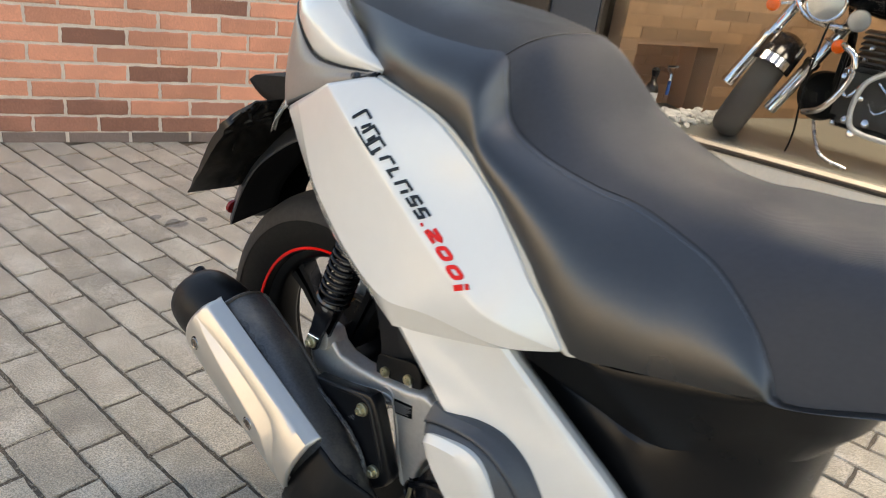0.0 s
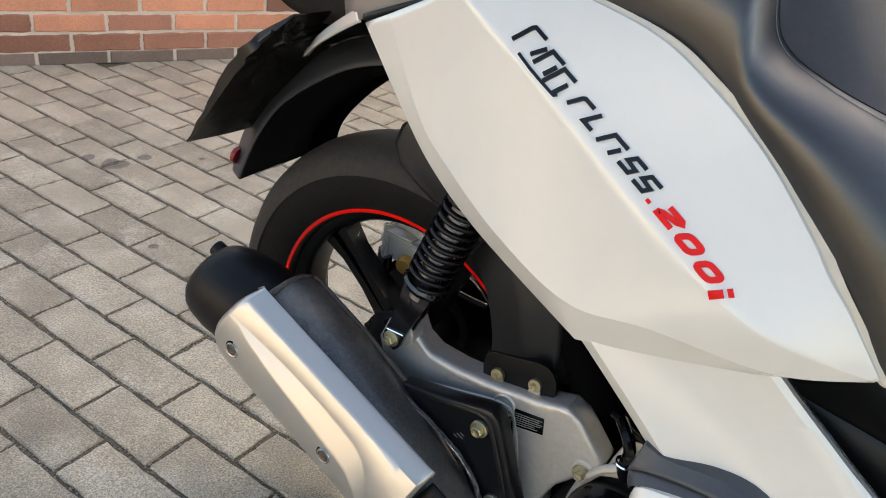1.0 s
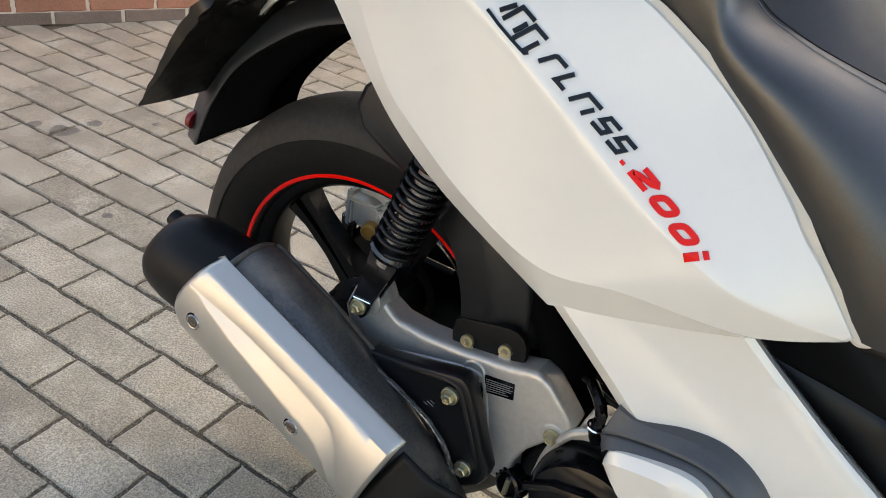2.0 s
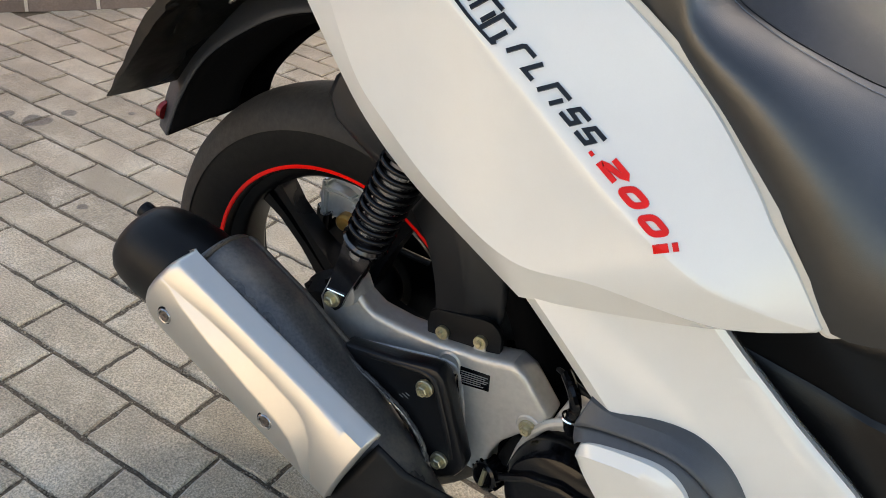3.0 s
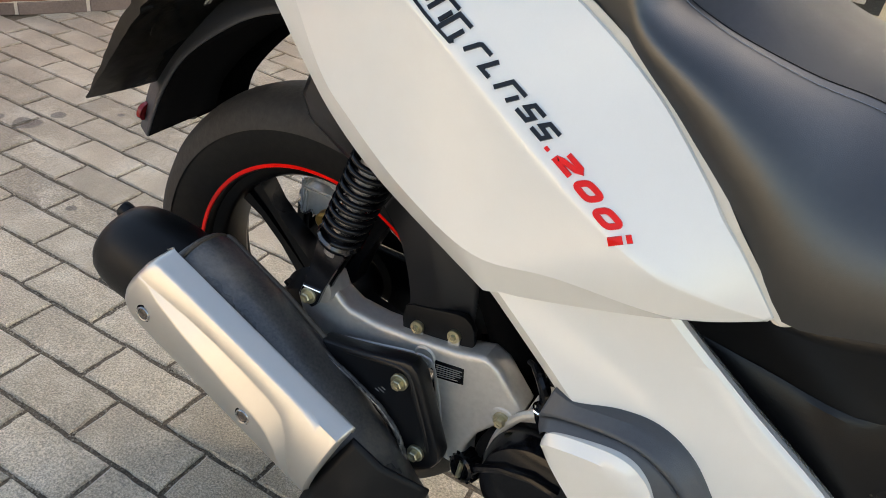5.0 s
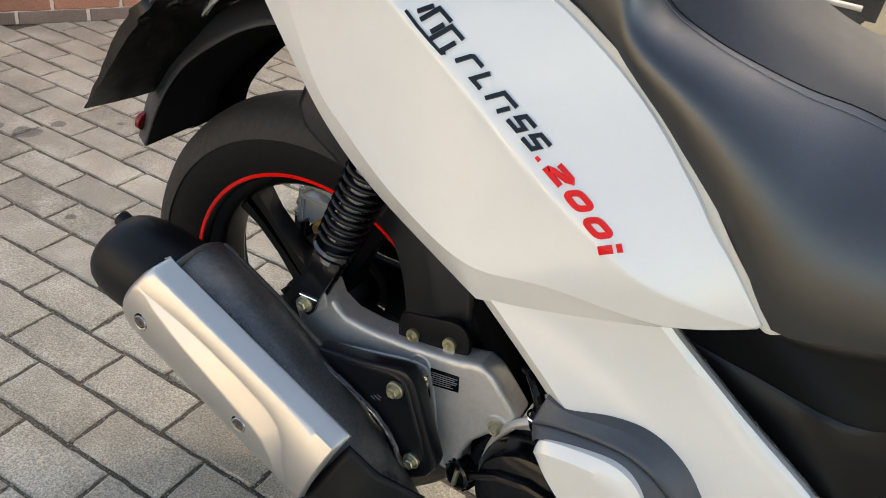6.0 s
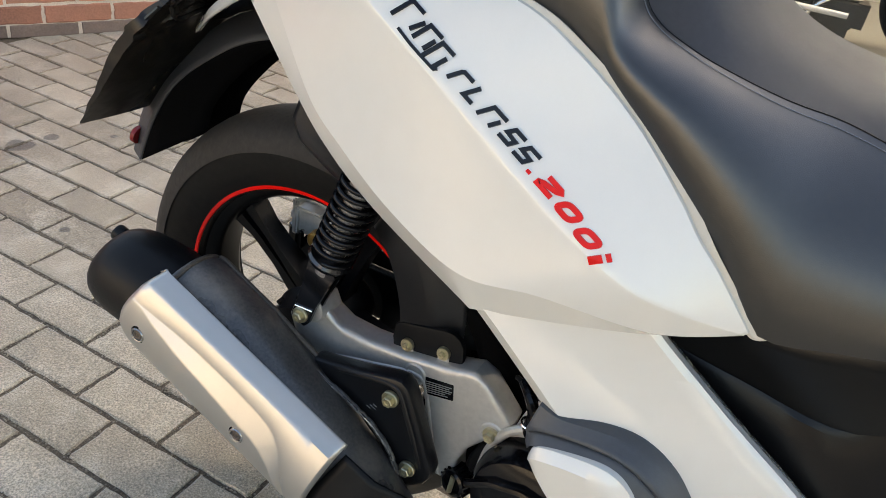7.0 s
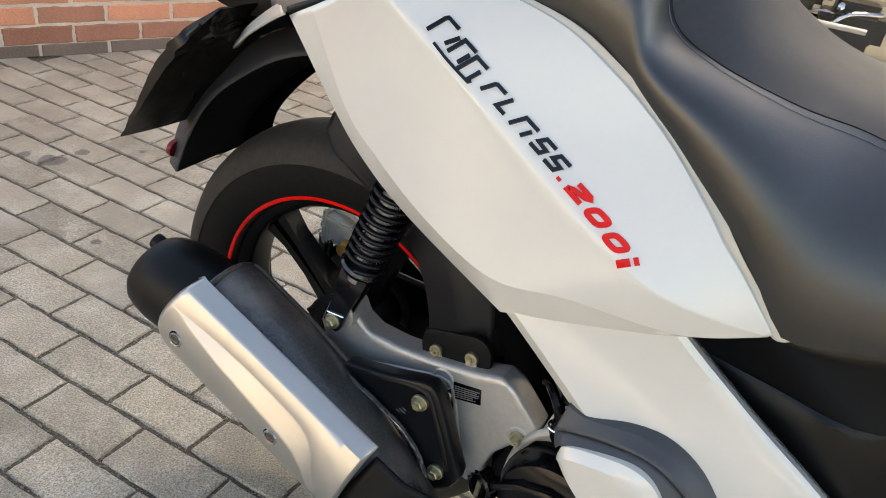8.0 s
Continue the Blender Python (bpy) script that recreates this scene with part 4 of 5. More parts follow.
bolt(lens, (0.168, -0.172, 0.911), (-0.2, -1, 0.3), 0.004, "small dark screw", 1.4, GREYPLASTIC)
# black strip that paints the shade of the open gap beside the panel
skin("gap_shade_strip", [[(0.010, -0.153, 0.830), (0.10, -0.173, 0.8715), (0.206, -0.177, 0.9195)], [(0.008, -0.150, 0.835), (0.10, -0.171, 0.877), (0.206, -0.173, 0.924)]], 8, (2,), BLACK, tail, "black strip standing in for the shaded gap along the panel", 0.005, 50)
skin("grab_rail", [[(-0.042, -0.098, 0.966), (0.010, -0.136, 0.948), (0.063, -0.153, 0.918), (0.120, -0.160, 0.915), (0.203, -0.160, 0.922)],
                   [(-0.01, -0.118, 0.985), (0.040, -0.155, 0.966), (0.09, -0.166, 0.945), (0.14, -0.168, 0.930), (0.204, -0.160, 0.924)],
                   [(0.03, -0.105, 1.010), (0.085, -0.142, 0.992), (0.13, -0.152, 0.968), (0.165, -0.156, 0.945), (0.206, -0.158, 0.927)],
                   [(0.05, -0.09, 0.99), (0.10, -0.125, 0.975), (0.14, -0.138, 0.955), (0.17, -0.145, 0.937), (0.206, -0.15, 0.926)]], 8, (5, 5, 2), PEARL, tail, "white grab rail end", 0.004, 45, (0.002, 0.003, 0.0))
part("rail_seam", tube(spline([(-0.042, -0.101, 0.964), (0.010, -0.139, 0.946), (0.063, -0.156, 0.916), (0.120, -0.163, 0.9135), (0.203, -0.166, 0.9215)], 6), 0.0022, 8), BLACK, tail, "dark seam under the rail")
skin("tongue", [[(-0.236, -0.045, 0.799), (-0.19, -0.05, 0.782), (-0.13, -0.052, 0.778), (-0.08, -0.055, 0.79)], [(-0.228, -0.038, 0.808), (-0.18, -0.04, 0.818), (-0.13, -0.045, 0.828), (-0.08, -0.05, 0.836)], [(-0.228, 0.038, 0.808), (-0.18, 0.04, 0.818), (-0.13, 0.045, 0.828), (-0.08, 0.05, 0.836)], [(-0.236, 0.045, 0.799), (-0.19, 0.05, 0.782), (-0.13, 0.052, 0.778), (-0.08, 0.055, 0.79)]], 6, (3, 4, 3), FADEDBLACK, tail, "faded black plastic plate lamp tongue", 0.004, 35)
_W1 = [(-0.168, -0.047, 0.721), (-0.11, -0.087, 0.757), (-0.05, -0.120, 0.791), (0.002, -0.147, 0.819)]
_W2 = [(-0.171, -0.042, 0.730), (-0.116, -0.078, 0.770), (-0.060, -0.110, 0.806), (-0.010, -0.140, 0.834)]
skin("white_sliver", [[tuple(Vector(a).lerp(Vector(b), 0.35)) for a, b in zip(_W1, _W2)], _W2, [(x + 0.003, y + 0.005, z - 0.004) for x, y, z in _W2]], 6, (3, 2), PEARL, tail, "white lower tail edge", 0.003, 40)
skin("tail_underside", [[(-0.16, -0.03, 0.74), (-0.10, -0.066, 0.765), (-0.05, -0.095, 0.79), (0.03, -0.12, 0.82)], [(-0.16, -0.03, 0.79), (-0.10, -0.05, 0.80), (-0.05, -0.08, 0.82), (0.03, -0.10, 0.86)]], 6, (4,), DEADBLACK, tail, "black tail underside", 0.004, 40)

# body core that closes the shell from inside
part("inner_body", block((0.40, 0.20, 0.20), (0.36, 0.0, 0.70), 0.03), DEADBLACK, scooter, "black inner body")
part("frame_tail", block((0.26, 0.13, 0.06), (0.08, 0.0, 0.85), 0.02), DEADBLACK, scooter, "black frame tail")

# trim band and side shroud
T0 = [(0.417, -0.235, 0.586), (0.438, -0.238, 0.579), (0.473, -0.237, 0.5785), (0.505, -0.229, 0.573), (0.535, -0.220, 0.556), (0.560, -0.212, 0.528), (0.60, -0.20, 0.47)]
T1 = [(0.413, -0.243, 0.560), (0.430, -0.246, 0.566), (0.466, -0.247, 0.567), (0.498, -0.247, 0.564), (0.525, -0.244, 0.550), (0.548, -0.238, 0.525), (0.58, -0.226, 0.47)]
T2 = [(0.418, -0.246, 0.545), (0.426, -0.252, 0.553), (0.460, -0.254, 0.555), (0.490, -0.254, 0.551), (0.512, -0.253, 0.538), (0.53, -0.25, 0.515), (0.555, -0.24, 0.465)]
def lifted(row, by):
    return [(x, y, z + d) for (x, y, z), d in zip(row, by)]
T0 = lifted(T0, (0, 0.005, 0.011, 0.013, 0.013, 0.014, 0.014))
T1, T2 = (lifted(t, (0, 0.004, 0.011, 0.015, 0.016, 0.016, 0.016)) for t in (T1, T2))
skin("trim_band", [[(x, y + 0.03, z) for x, y, z in T0], T0, T1], 6, (2, 4), GREYPLASTIC, scooter, "dark grey plastic trim band", 0.004, 40)
skin("trim_inner", [[(x, y + 0.004, z - 0.0015) for x, y, z in T1], T2, [(x + 0.003, y + 0.02, z - 0.006) for x, y, z in T2]], 6, (3, 2), GREYPLASTIC, scooter, "dark grey shroud rim", 0.003, 40)
G0 = [(0.4245, -0.252, 0.546), (0.431, -0.2545, 0.5555), (0.464, -0.2565, 0.5585), (0.492, -0.2565, 0.5545), (0.512, -0.2555, 0.542), (0.528, -0.2525, 0.518), (0.55, -0.245, 0.47)]
G1 = [(0.4245, -0.254, 0.541), (0.433, -0.260, 0.5475), (0.463, -0.2625, 0.549), (0.489, -0.2625, 0.544), (0.506, -0.2615, 0.532), (0.520, -0.2585, 0.510), (0.54, -0.25, 0.468)]
G2 = [(0.4265, -0.253, 0.538), (0.436, -0.257, 0.530), (0.447, -0.259, 0.520), (0.459, -0.259, 0.508), (0.471, -0.258, 0.495), (0.485, -0.255, 0.480), (0.50, -0.248, 0.46)]
G0, G1 = (lifted(t, (0, 0.003, 0.010, 0.016, 0.018, 0.018, 0.018)) for t in (G0, G1))
skin("side_shroud", [[(x, y + 0.016, z) for x, y, z in G0], G0, G1, G2, [(x, y + 0.02, z - 0.003) for x, y, z in G2]], 6, (2, 2, 6, 2), PEARL, scooter, "white fan shroud panel", 0.003, 35)

# raised lettering on the panel
from mathutils.bvhtree import BVHTree
_bmp = bmesh.new()
_bmp.from_mesh(panel.data)
_tree = BVHTree.FromBMesh(_bmp)
LE = Vector((0.879, -0.119, -0.462)).normalized()
LU = Vector((0.468, 0.415, 0.785))
LU = (LU - LE * LU.dot(LE)).normalized()
LN = LE.cross(LU)
if LN.y > 0:
    LN = -LN
L0, LK = Vector((0.203, -0.194, 0.869)), 0.000249
def on_panel(a, p, lift):
    q = L0 + LE * ((a - 64) * LK) + LU * ((p - 24) * LK * 0.92)
    hit, nor, _, _ = _tree.ray_cast(q + LN * 0.08, -LN)
    if hit is None:
        return q + LN * lift
    return hit + (LN * 0.6 + (nor if nor.dot(LN) > 0 else -nor) * 0.5) * lift
def stroke(points, width, closed=False, bm=None, high=0.003):
    """A raised band along a line on the panel."""
    pts = [Vector(p) for p in points]
    n = len(pts)
    left, right = [], []
    for i in range(n):
        a = pts[i - 1] if (i or closed) else pts[i]
        b = pts[(i + 1) % n] if (i < n - 1 or closed) else pts[i]
        d1, d2 = (pts[i] - a), (b - pts[i])
        d = (d1.normalized() if d1.length else d2.normalized()) + (d2.normalized() if d2.length else d1.normalized())
        d.normalize()
        m = Vector((-d.y, d.x))
        k = 1 / max(0.5, abs(m.dot(Vector((-(d2 if d2.length else d1).normalized().y, (d2 if d2.length else d1).normalized().x)))))
        left.append(pts[i] + m * width / 2 * k)
        right.append(pts[i] - m * width / 2 * k)
    def ring(i):
        l, r = left[i], right[i]
        c = (l + r) / 2
        li, ri = l.lerp(c, 0.25), r.lerp(c, 0.25)
        return [on_panel(*l, 0.0002), on_panel(*li, high), on_panel(*ri, high), on_panel(*r, 0.0002)]
    lp = [ring(i) for i in range(n)]
    if closed:
        lp.append(lp[0])
    return rings(lp, True, not closed, bm)
emblem = thing("emblem", "", "")
emblem.parent = scooter
emblem["label"] = "raised black and red lettering shapes"
def slant(a, p, h, f, g, lean=0.28):
    """A place in a letter cell: f along, g up, leaning forward."""
    return (a + f + (g - 0.5) * h * lean, p + (g - 0.5) * h)
# plain slanted black bars of the name's size
_marks = {"gate": (((-0.5, 0.0), (-0.5, 0.88), (0.5, 0.88)), ((0.42, 0.60), (0.42, 0.0))), "step": (((-0.42, 1.0), (-0.42, 0.12), (0.5, 0.12)),), "bend": (((0.5, 0.9), (-0.4, 0.9), (-0.45, 0.5), (0.4, 0.45), (0.4, 0.1), (-0.5, 0.1)),), "bar": (((0, 0), (0, 1)),), "hook": (((0.5, 0.9), (-0.36, 0.9), (-0.44, 0.8), (-0.44, 0.06)),)}
for a, p, h, w, kind in ((122, 64, 104, 66, "hook"), (178, 60, 54, 10, "bar"), (232, 64, 84, 58, "gate"), (300, 52, 92, 56, "gate"), (404, 50, 66, 50, "hook"), (476, 48, 66, 46, "step"), (564, 48, 66, 60, "gate"), (652, 50, 66, 50, "bend"), (724, 47, 66, 50, "bend")):
    bm = None
    for line in _marks[kind]:
        bm = stroke([slant(a, p, h, f * w, g, 0.28 if h > 80 else 0.5) for f, g in line], 18, False, bm)
    part("name_bar", bm, GLOSSBLACK, emblem, "raised gloss black bar", 40)
part("underline", stroke([(134, 4), (200, 0), (262, 0), (318, 2), (326, 14)], 14), GLOSSBLACK, emblem, "raised gloss black underline", 40)
part("dot", stroke([(758, 14), (774, 14)], 15), RED, emblem, "raised red dot", 40)
def zero(a, p, h, w):
    pts = []
    for k in range(24):
        t = 2 * math.pi * k / 24
        c, s = math.cos(t), math.sin(t)
        f = math.copysign(abs(c) ** 0.55, c) * (w / 2 - 12)
        g = 0.5 + math.copysign(abs(s) ** 0.55, s) * (0.5 - 12 / h)
        pts.append(slant(a, p, h, f, g, 0.6))
    return stroke(pts, 24, True)
_two = ((2, 0.83, -1), (-22, 0.83, 1), (-12, 0.73, 1), (-20, 0.58, 1), (20, 0.42, -1), (10, 0.29, -1), (14, 0.17, -1), (-2, 0.17, 1))
part("digit_two", stroke([slant(847, 33, 64, side * 40 + d, g, 0.6) for d, g, side in _two], 22), RED, emblem, "raised red digit", 40)
part("digit_zero", zero(942, 25, 64, 84), RED, emblem, "raised red digit", 40)
part("digit_zero", zero(1040, 14, 64, 84), RED, emblem, "raised red digit", 40)
bm = stroke([slant(1112, -1, 64, 0, 0.0, 0.6), slant(1112, -1, 64, 0, 0.60, 0.6)], 32)
part("letter_i", stroke([slant(1112, -1, 64, 0, 0.76, 0.6), slant(1112, -1, 64, 0, 1.0, 0.6)], 32, False, bm), RED, emblem, "raised red letter", 40)
_bmp.free()

# seat stitching along the cushion seam
for k in range(8, (_n - 1 - _cut) * 4):
    f = _cut + k / 4
    i = int(f)
    if i >= 67:
        break
    p, q = (side_point(i, -1, 0.972).lerp(side_point(i + 1, -1, 0.972), g) for g in (f - i, f - i + 0.19))
    d = Vector((0.0, -0.0004, 0.0006))
    part("stitch", tube([p + d * 0.3, (p + q) / 2 + d * 0.8, q + d * 0.3], 0.00036, 5), THREAD, seat, "", None)
for s in (-1, 1):
    part("seam_piping", tube([seat_side(i, s)[-1] for i in range(_cut, 69)], 0.0007, 6), BLACK, seat, "raised seam piping", 60)
part("seam_piping", tube([p for p in seat_top(_cut)], 0.0014, 6), BLACK, seat, "raised seam piping", 60)

# bag over the number plate
_rows, _NV, _NU = [], 44, 52
for k in range(_NV + 1):
    v = k / _NV
    row = []
    for j in range(_NU + 1):
        u = j / _NU
        y = -0.134 + 0.25 * u
        x = -0.288 + 0.155 * v + (0.030 * u * (1 - u) * 4) * 0.4
        z = 0.588 + 0.205 * v
        if v > 0.75:
            y *= 1 - 0.9 * (v - 0.75)
        # folds gathered round the tied corner, broad dents elsewhere
        du, dv = u - 0.10, (v - 0.74) * 0.9
        rad, ang = math.hypot(du, dv), math.atan2(dv, du)
        r = 0.0055 * math.exp(-(rad / 0.17) ** 2) * math.sin(ang * 7 + 5 * rad) * min(1.0, rad * 12)
        r += (noise.noise(Vector((u * 5, v * 4, 1.3))) * 0.006 + noise.noise(Vector((u * 14 + v * 9, v * 6, 4.1))) * 0.005 * v) * min(1, 6 * u) * min(1, 6 * (1 - u))
        r += 0.0010 * noise.noise(Vector((u * 30, v * 26, 2.2)))
        row.append(Vector((x + r, y + 0.002 * noise.noise(Vector((v * 9, 0.5, u * 3))), z + r * 0.5)))
    _rows.append(row)
_loops = []
for k, r in enumerate(_rows):
    _d = 0.002 + 0.012 * math.sin(math.pi * (k / _NV) ** 1.5)
    rear = [p + Vector((-_d - 0.004 * max(0.0, math.sin(math.pi * j / _NU)) ** 0.6 * math.sin(math.pi * (k + 1) / (_NV + 2)) + 0.0015 * noise.noise(Vector((j * 0.17, k * 0.2, 7))), 0.0, 0.55 * _d)) for j, p in enumerate(r)]
    _loops.append(r + rear[::-1])
_bm = rings(_loops)
me = link_mesh("plastic_bag", _bm, BAG, 60)
bag = tagged(new("plastic_bag", me), "black plastic bag tied over the number plate", "plastic bag")
_tie = [(-0.137 + 0.004 * math.cos(a), -0.06 + 0.05 * math.cos(a), 0.772 + 0.006 * math.sin(a * 3) + 0.014 * math.sin(a)) for a in [2 * math.pi * k / 24 for k in range(24)]]
part("tie", tube(_tie, 0.003, 6, None, True), BAG, bag, "twisted black plastic tie")
for k in range(7):
    _u0 = -0.12 + 0.02 * k
    part("fold", tube(spline([(-0.150 - 0.004 * k, _u0, 0.772), (-0.185 + 0.006 * math.sin(k * 2.1), _u0 - 0.006, 0.735), (-0.21 + 0.006 * math.cos(k), _u0 + 0.004, 0.70 - 0.012 * (k % 3))], 4), [0.003 * (1 - abs(i / 8 - 0.4)) + 0.0006 for i in range(9)], 6), BAG, bag)

# ---- brick wall, shop front ----
WALL_O, WALL_A = Vector((-2.176, 0.719, 0.0)), radians(66.5)
WM = Matrix.Translation(WALL_O) @ Matrix.Rotation(WALL_A, 4, "Z")
wall = new("wall_brick")
wall.matrix_basis = WM
tagged(wall, "red brick wall with sooty lower courses and pale mortar", "wall", kind="structure")
part("mortar", block((4.72, 0.22, 0.92), (-0.70, 0.1135, 0.46)), MORTAR, wall, "pale mortar bed", None)

SHOP_A = radians(8.0)
SM = Matrix.Translation((-1.49, 2.262, 0.0)) @ Matrix.Rotation(SHOP_A, 4, "Z")
CREAMWALL = material("cream_painted_render", (0.66, 0.58, 0.48), 0.7, 0.0, 0.08, 20, 0.2, 300, stains=0.1)
NAVY = material("dark_blue_metal", (0.030, 0.042, 0.058), 0.35, 0.2, 0.1, 20)
FRAMEDARK = material("dark_bronze_frame", (0.035, 0.028, 0.022), 0.4, 0.3, 0.1, 20)
SHOPFLOOR = material("polished_beige_floor", (0.285, 0.285, 0.245), 0.25, 0.0, 0.08, 8, 0.05, 60)
TAN = material("tan_brick_tile", (0.30, 0.175, 0.092), 0.7, 0.0, 0.28, 25, 0.3, 200, per_object=1.0)
TANJOINT = material("tan_mortar", (0.27, 0.16, 0.09), 0.9, 0.0, 0.2, 60, 0.4, 250)
NICHE = material("niche_brick", (0.50, 0.27, 0.15), 0.75, 0.0, 0.25, 30, 0.4, 200, per_object=0.5)
CEILING = material("white_ceiling_paint", (0.75, 0.74, 0.70), 0.8, 0.0, 0.03)
PEBBLE = material("white_pebbles", (0.82, 0.80, 0.75), 0.7, 0.0, 0.15, 80, 0.3, 300, per_object=0.3)
GLASS = bpy.data.materials.new("window_glass")
GLASS.use_nodes = True
_g = GLASS.node_tree.nodes["Principled BSDF"]
_g.inputs["Transmission Weight"].default_value, _g.inputs["Roughness"].default_value, _g.inputs["IOR"].default_value = 1.0, 0.0, 1.2

shop = new("wall_shop")
shop.matrix_basis = SM
tagged(shop, "cream rendered shop front plinth below a large window", "shop front", kind="structure")
part("plinth", block((5.2, 0.20, 0.285), (2.6, 0.10, 0.1425), 0.006), CREAMWALL, shop, "cream rendered plinth")
part("sill", block((4.64, 0.05, 0.012), (2.88, 0.016, 0.292), 0.003), FRAMEDARK, shop, "dark metal sill")
part("pier", block((0.30, 0.20, 2.3), (0.12, 0.10, 1.436), 0.004), FRAMEDARK, shop, "dark brown pier")
part("pier_panel", block((0.265, 0.16, 2.3), (0.385, 0.10, 1.436), 0.006), NAVY, shop, "dark blue metal pier")
part("edge_strip", block((0.016, 0.17, 2.3), (0.526, 0.10, 1.436), 0.002), FRAMEDARK, shop)
part("lintel", block((5.2, 0.22, 0.35), (2.6, 0.10, 2.762), 0.006), CREAMWALL, shop, "cream lintel")
part("end_pier", block((0.3, 0.22, 2.3), (5.05, 0.10, 1.436), 0.006), CREAMWALL, shop)
part("upper_storey", block((5.2, 0.24, 0.46), (2.6, 0.10, 3.17), 0.006), CREAMWALL, shop, "plain cream upper storey")
window = new("window_1")
window.matrix_basis = SM
tagged(window, "large clear shop window pane", "window", kind="structure")
pane = part("pane", block((4.36, 0.010, 2.26), (2.71, 0.07, 1.44)), GLASS, window, "clear glass pane", None)
pane.visible_shadow = False
room = new("floor_shop")
room.matrix_basis = SM
tagged(room, "polished beige display platform inside the shop", "floor", kind="structure")
part("platform", block((5.2, 2.3, 0.285), (2.6, 1.35, 0.1425)), SHOPFLOOR, room, "beige polished platform", None)
# display wall, set at an angle behind the pane; its own frame runs along it
BM = SM @ Matrix.Translation((1.10, 0.85, 0.0)) @ Matrix.Rotation(radians(58.5), 4, "Z")
back = new("wall_back")
back.matrix_basis = BM
tagged(back, "tan brick display wall with a small niche", "wall", kind="structure")
N0, N1, NZ = -0.80, -0.30, 0.635
B0, B1 = -0.90, 1.70
part("backing", block((N0 - B0, 0.14, 2.4), ((B0 + N0) / 2, 0.08, 1.485)), TANJOINT, back, "", None)
part("backing", block((B1 - N1, 0.14, 2.4), ((B1 + N1) / 2, 0.08, 1.485)), TANJOINT, back, "", None)
part("backing", block((N1 - N0, 0.14, 2.4 - (NZ - 0.285)), ((N0 + N1) / 2, 0.08, (NZ + 2.685) / 2)), TANJOINT, back, "", None)
part("niche_back", block((N1 - N0 + 0.2, 0.04, 0.6), ((N0 + N1) / 2, 0.30, 0.585)), NICHE, back, "brown brick niche back", None)
part("niche_side", block((0.04, 0.13, 0.6), (N0 - 0.02, 0.215, 0.585)), NICHE, back, "", None)
part("niche_side", block((0.04, 0.13, 0.6), (N1 + 0.02, 0.215, 0.585)), NICHE, back, "", None)
part("niche_top", block((N1 - N0 + 0.1, 0.13, 0.04), ((N0 + N1) / 2, 0.215, NZ + 0.02)), NICHE, back, "", None)
ceil = new("ceiling", link_mesh("ceiling", block((5.4, 2.6, 0.06), (2.6, 1.15, 2.73)), CEILING))
ceil.matrix_basis = SM
tagged(ceil, "plain white shop ceiling", "ceiling", kind="structure")
side = new("wall_side", link_mesh("wall_side", block((0.1, 2.4, 2.5), (5.15, 1.3, 1.45)), CREAMWALL))
side.matrix_basis = SM
tagged(side, "plain cream side wall of the shop", "wall", kind="structure")
rear = new("wall_rear", link_mesh("wall_rear", block((5.3, 0.1, 2.5), (2.6, 2.42, 1.45)), CREAMWALL))
rear.matrix_basis = SM
tagged(rear, "plain cream rear wall of the shop", "wall", kind="structure")
# unseen area lamps added below the shop ceiling to brighten the interior
for k in range(3):
    lamp = bpy.data.lights.new("shop_fill_lamp", "AREA")
    lamp.size, lamp.energy, lamp.color = 0.6, 13, (1.0, 0.95, 0.86)
    lo = new("shop_fill_lamp", lamp)
    lo.matrix_world = SM @ Matrix.Translation((0.7 + 1.1 * k, 0.5, 2.62))
    tagged(lo, "unseen warm area lamp added to brighten the shop", "lamp")

# things in the niche
def local(x, y, z=0.0):
    return BM @ Matrix.Translation((x, y, z))
bottle = thing("bottle", "small dark bottle with a white label in the niche", "bottle", at=local(N0 + 0.155, 0.02, 0.325))
part("bottle_body", turned([(0, 0.001), (0, 0.030), (0.01, 0.032), (0.10, 0.032), (0.12, 0.026), (0.13, 0.014), (0.16, 0.013)], (0, 0, 0), (0, 0, 1), 24), material("brown_glass", (0.02, 0.012, 0.008), 0.1), bottle)
part("bottle_label", turned([(0.028, 0.0328), (0.085, 0.0328)], (0, 0, 0), (0, 0, 1), 24, False), CEILING, bottle, "white paper label")
part("bottle_cap", turned([(0.16, 0.016), (0.19, 0.020), (0.20, 0.012)], (0, 0, 0), (0, 0, 1), 20), BLACK, bottle)
tap = thing("water_tap", "chrome water tap with a blue hose end", "tap", at=local(N0 + 0.325, 0.10, 0.375))
part("tap_body", tube([(0, 0.09, 0.115), (0, 0.02, 0.115), (0.0, 0.0, 0.10), (0, -0.002, 0.07)], 0.012, 12), CHROME, tap)
part("tap_handle", tube([(-0.01, 0.03, 0.135), (0.05, 0.02, 0.138)], 0.008, 10), CHROME, tap)
part("blue_hose", tube([(0, -0.002, 0.072), (0, -0.004, 0.03), (-0.004, -0.008, 0.0)], 0.009, 12), material("blue_plastic", (0.03, 0.13, 0.45), 0.4), tap, "blue hose end")
_bm = bmesh.new()
_r = random.Random(4)
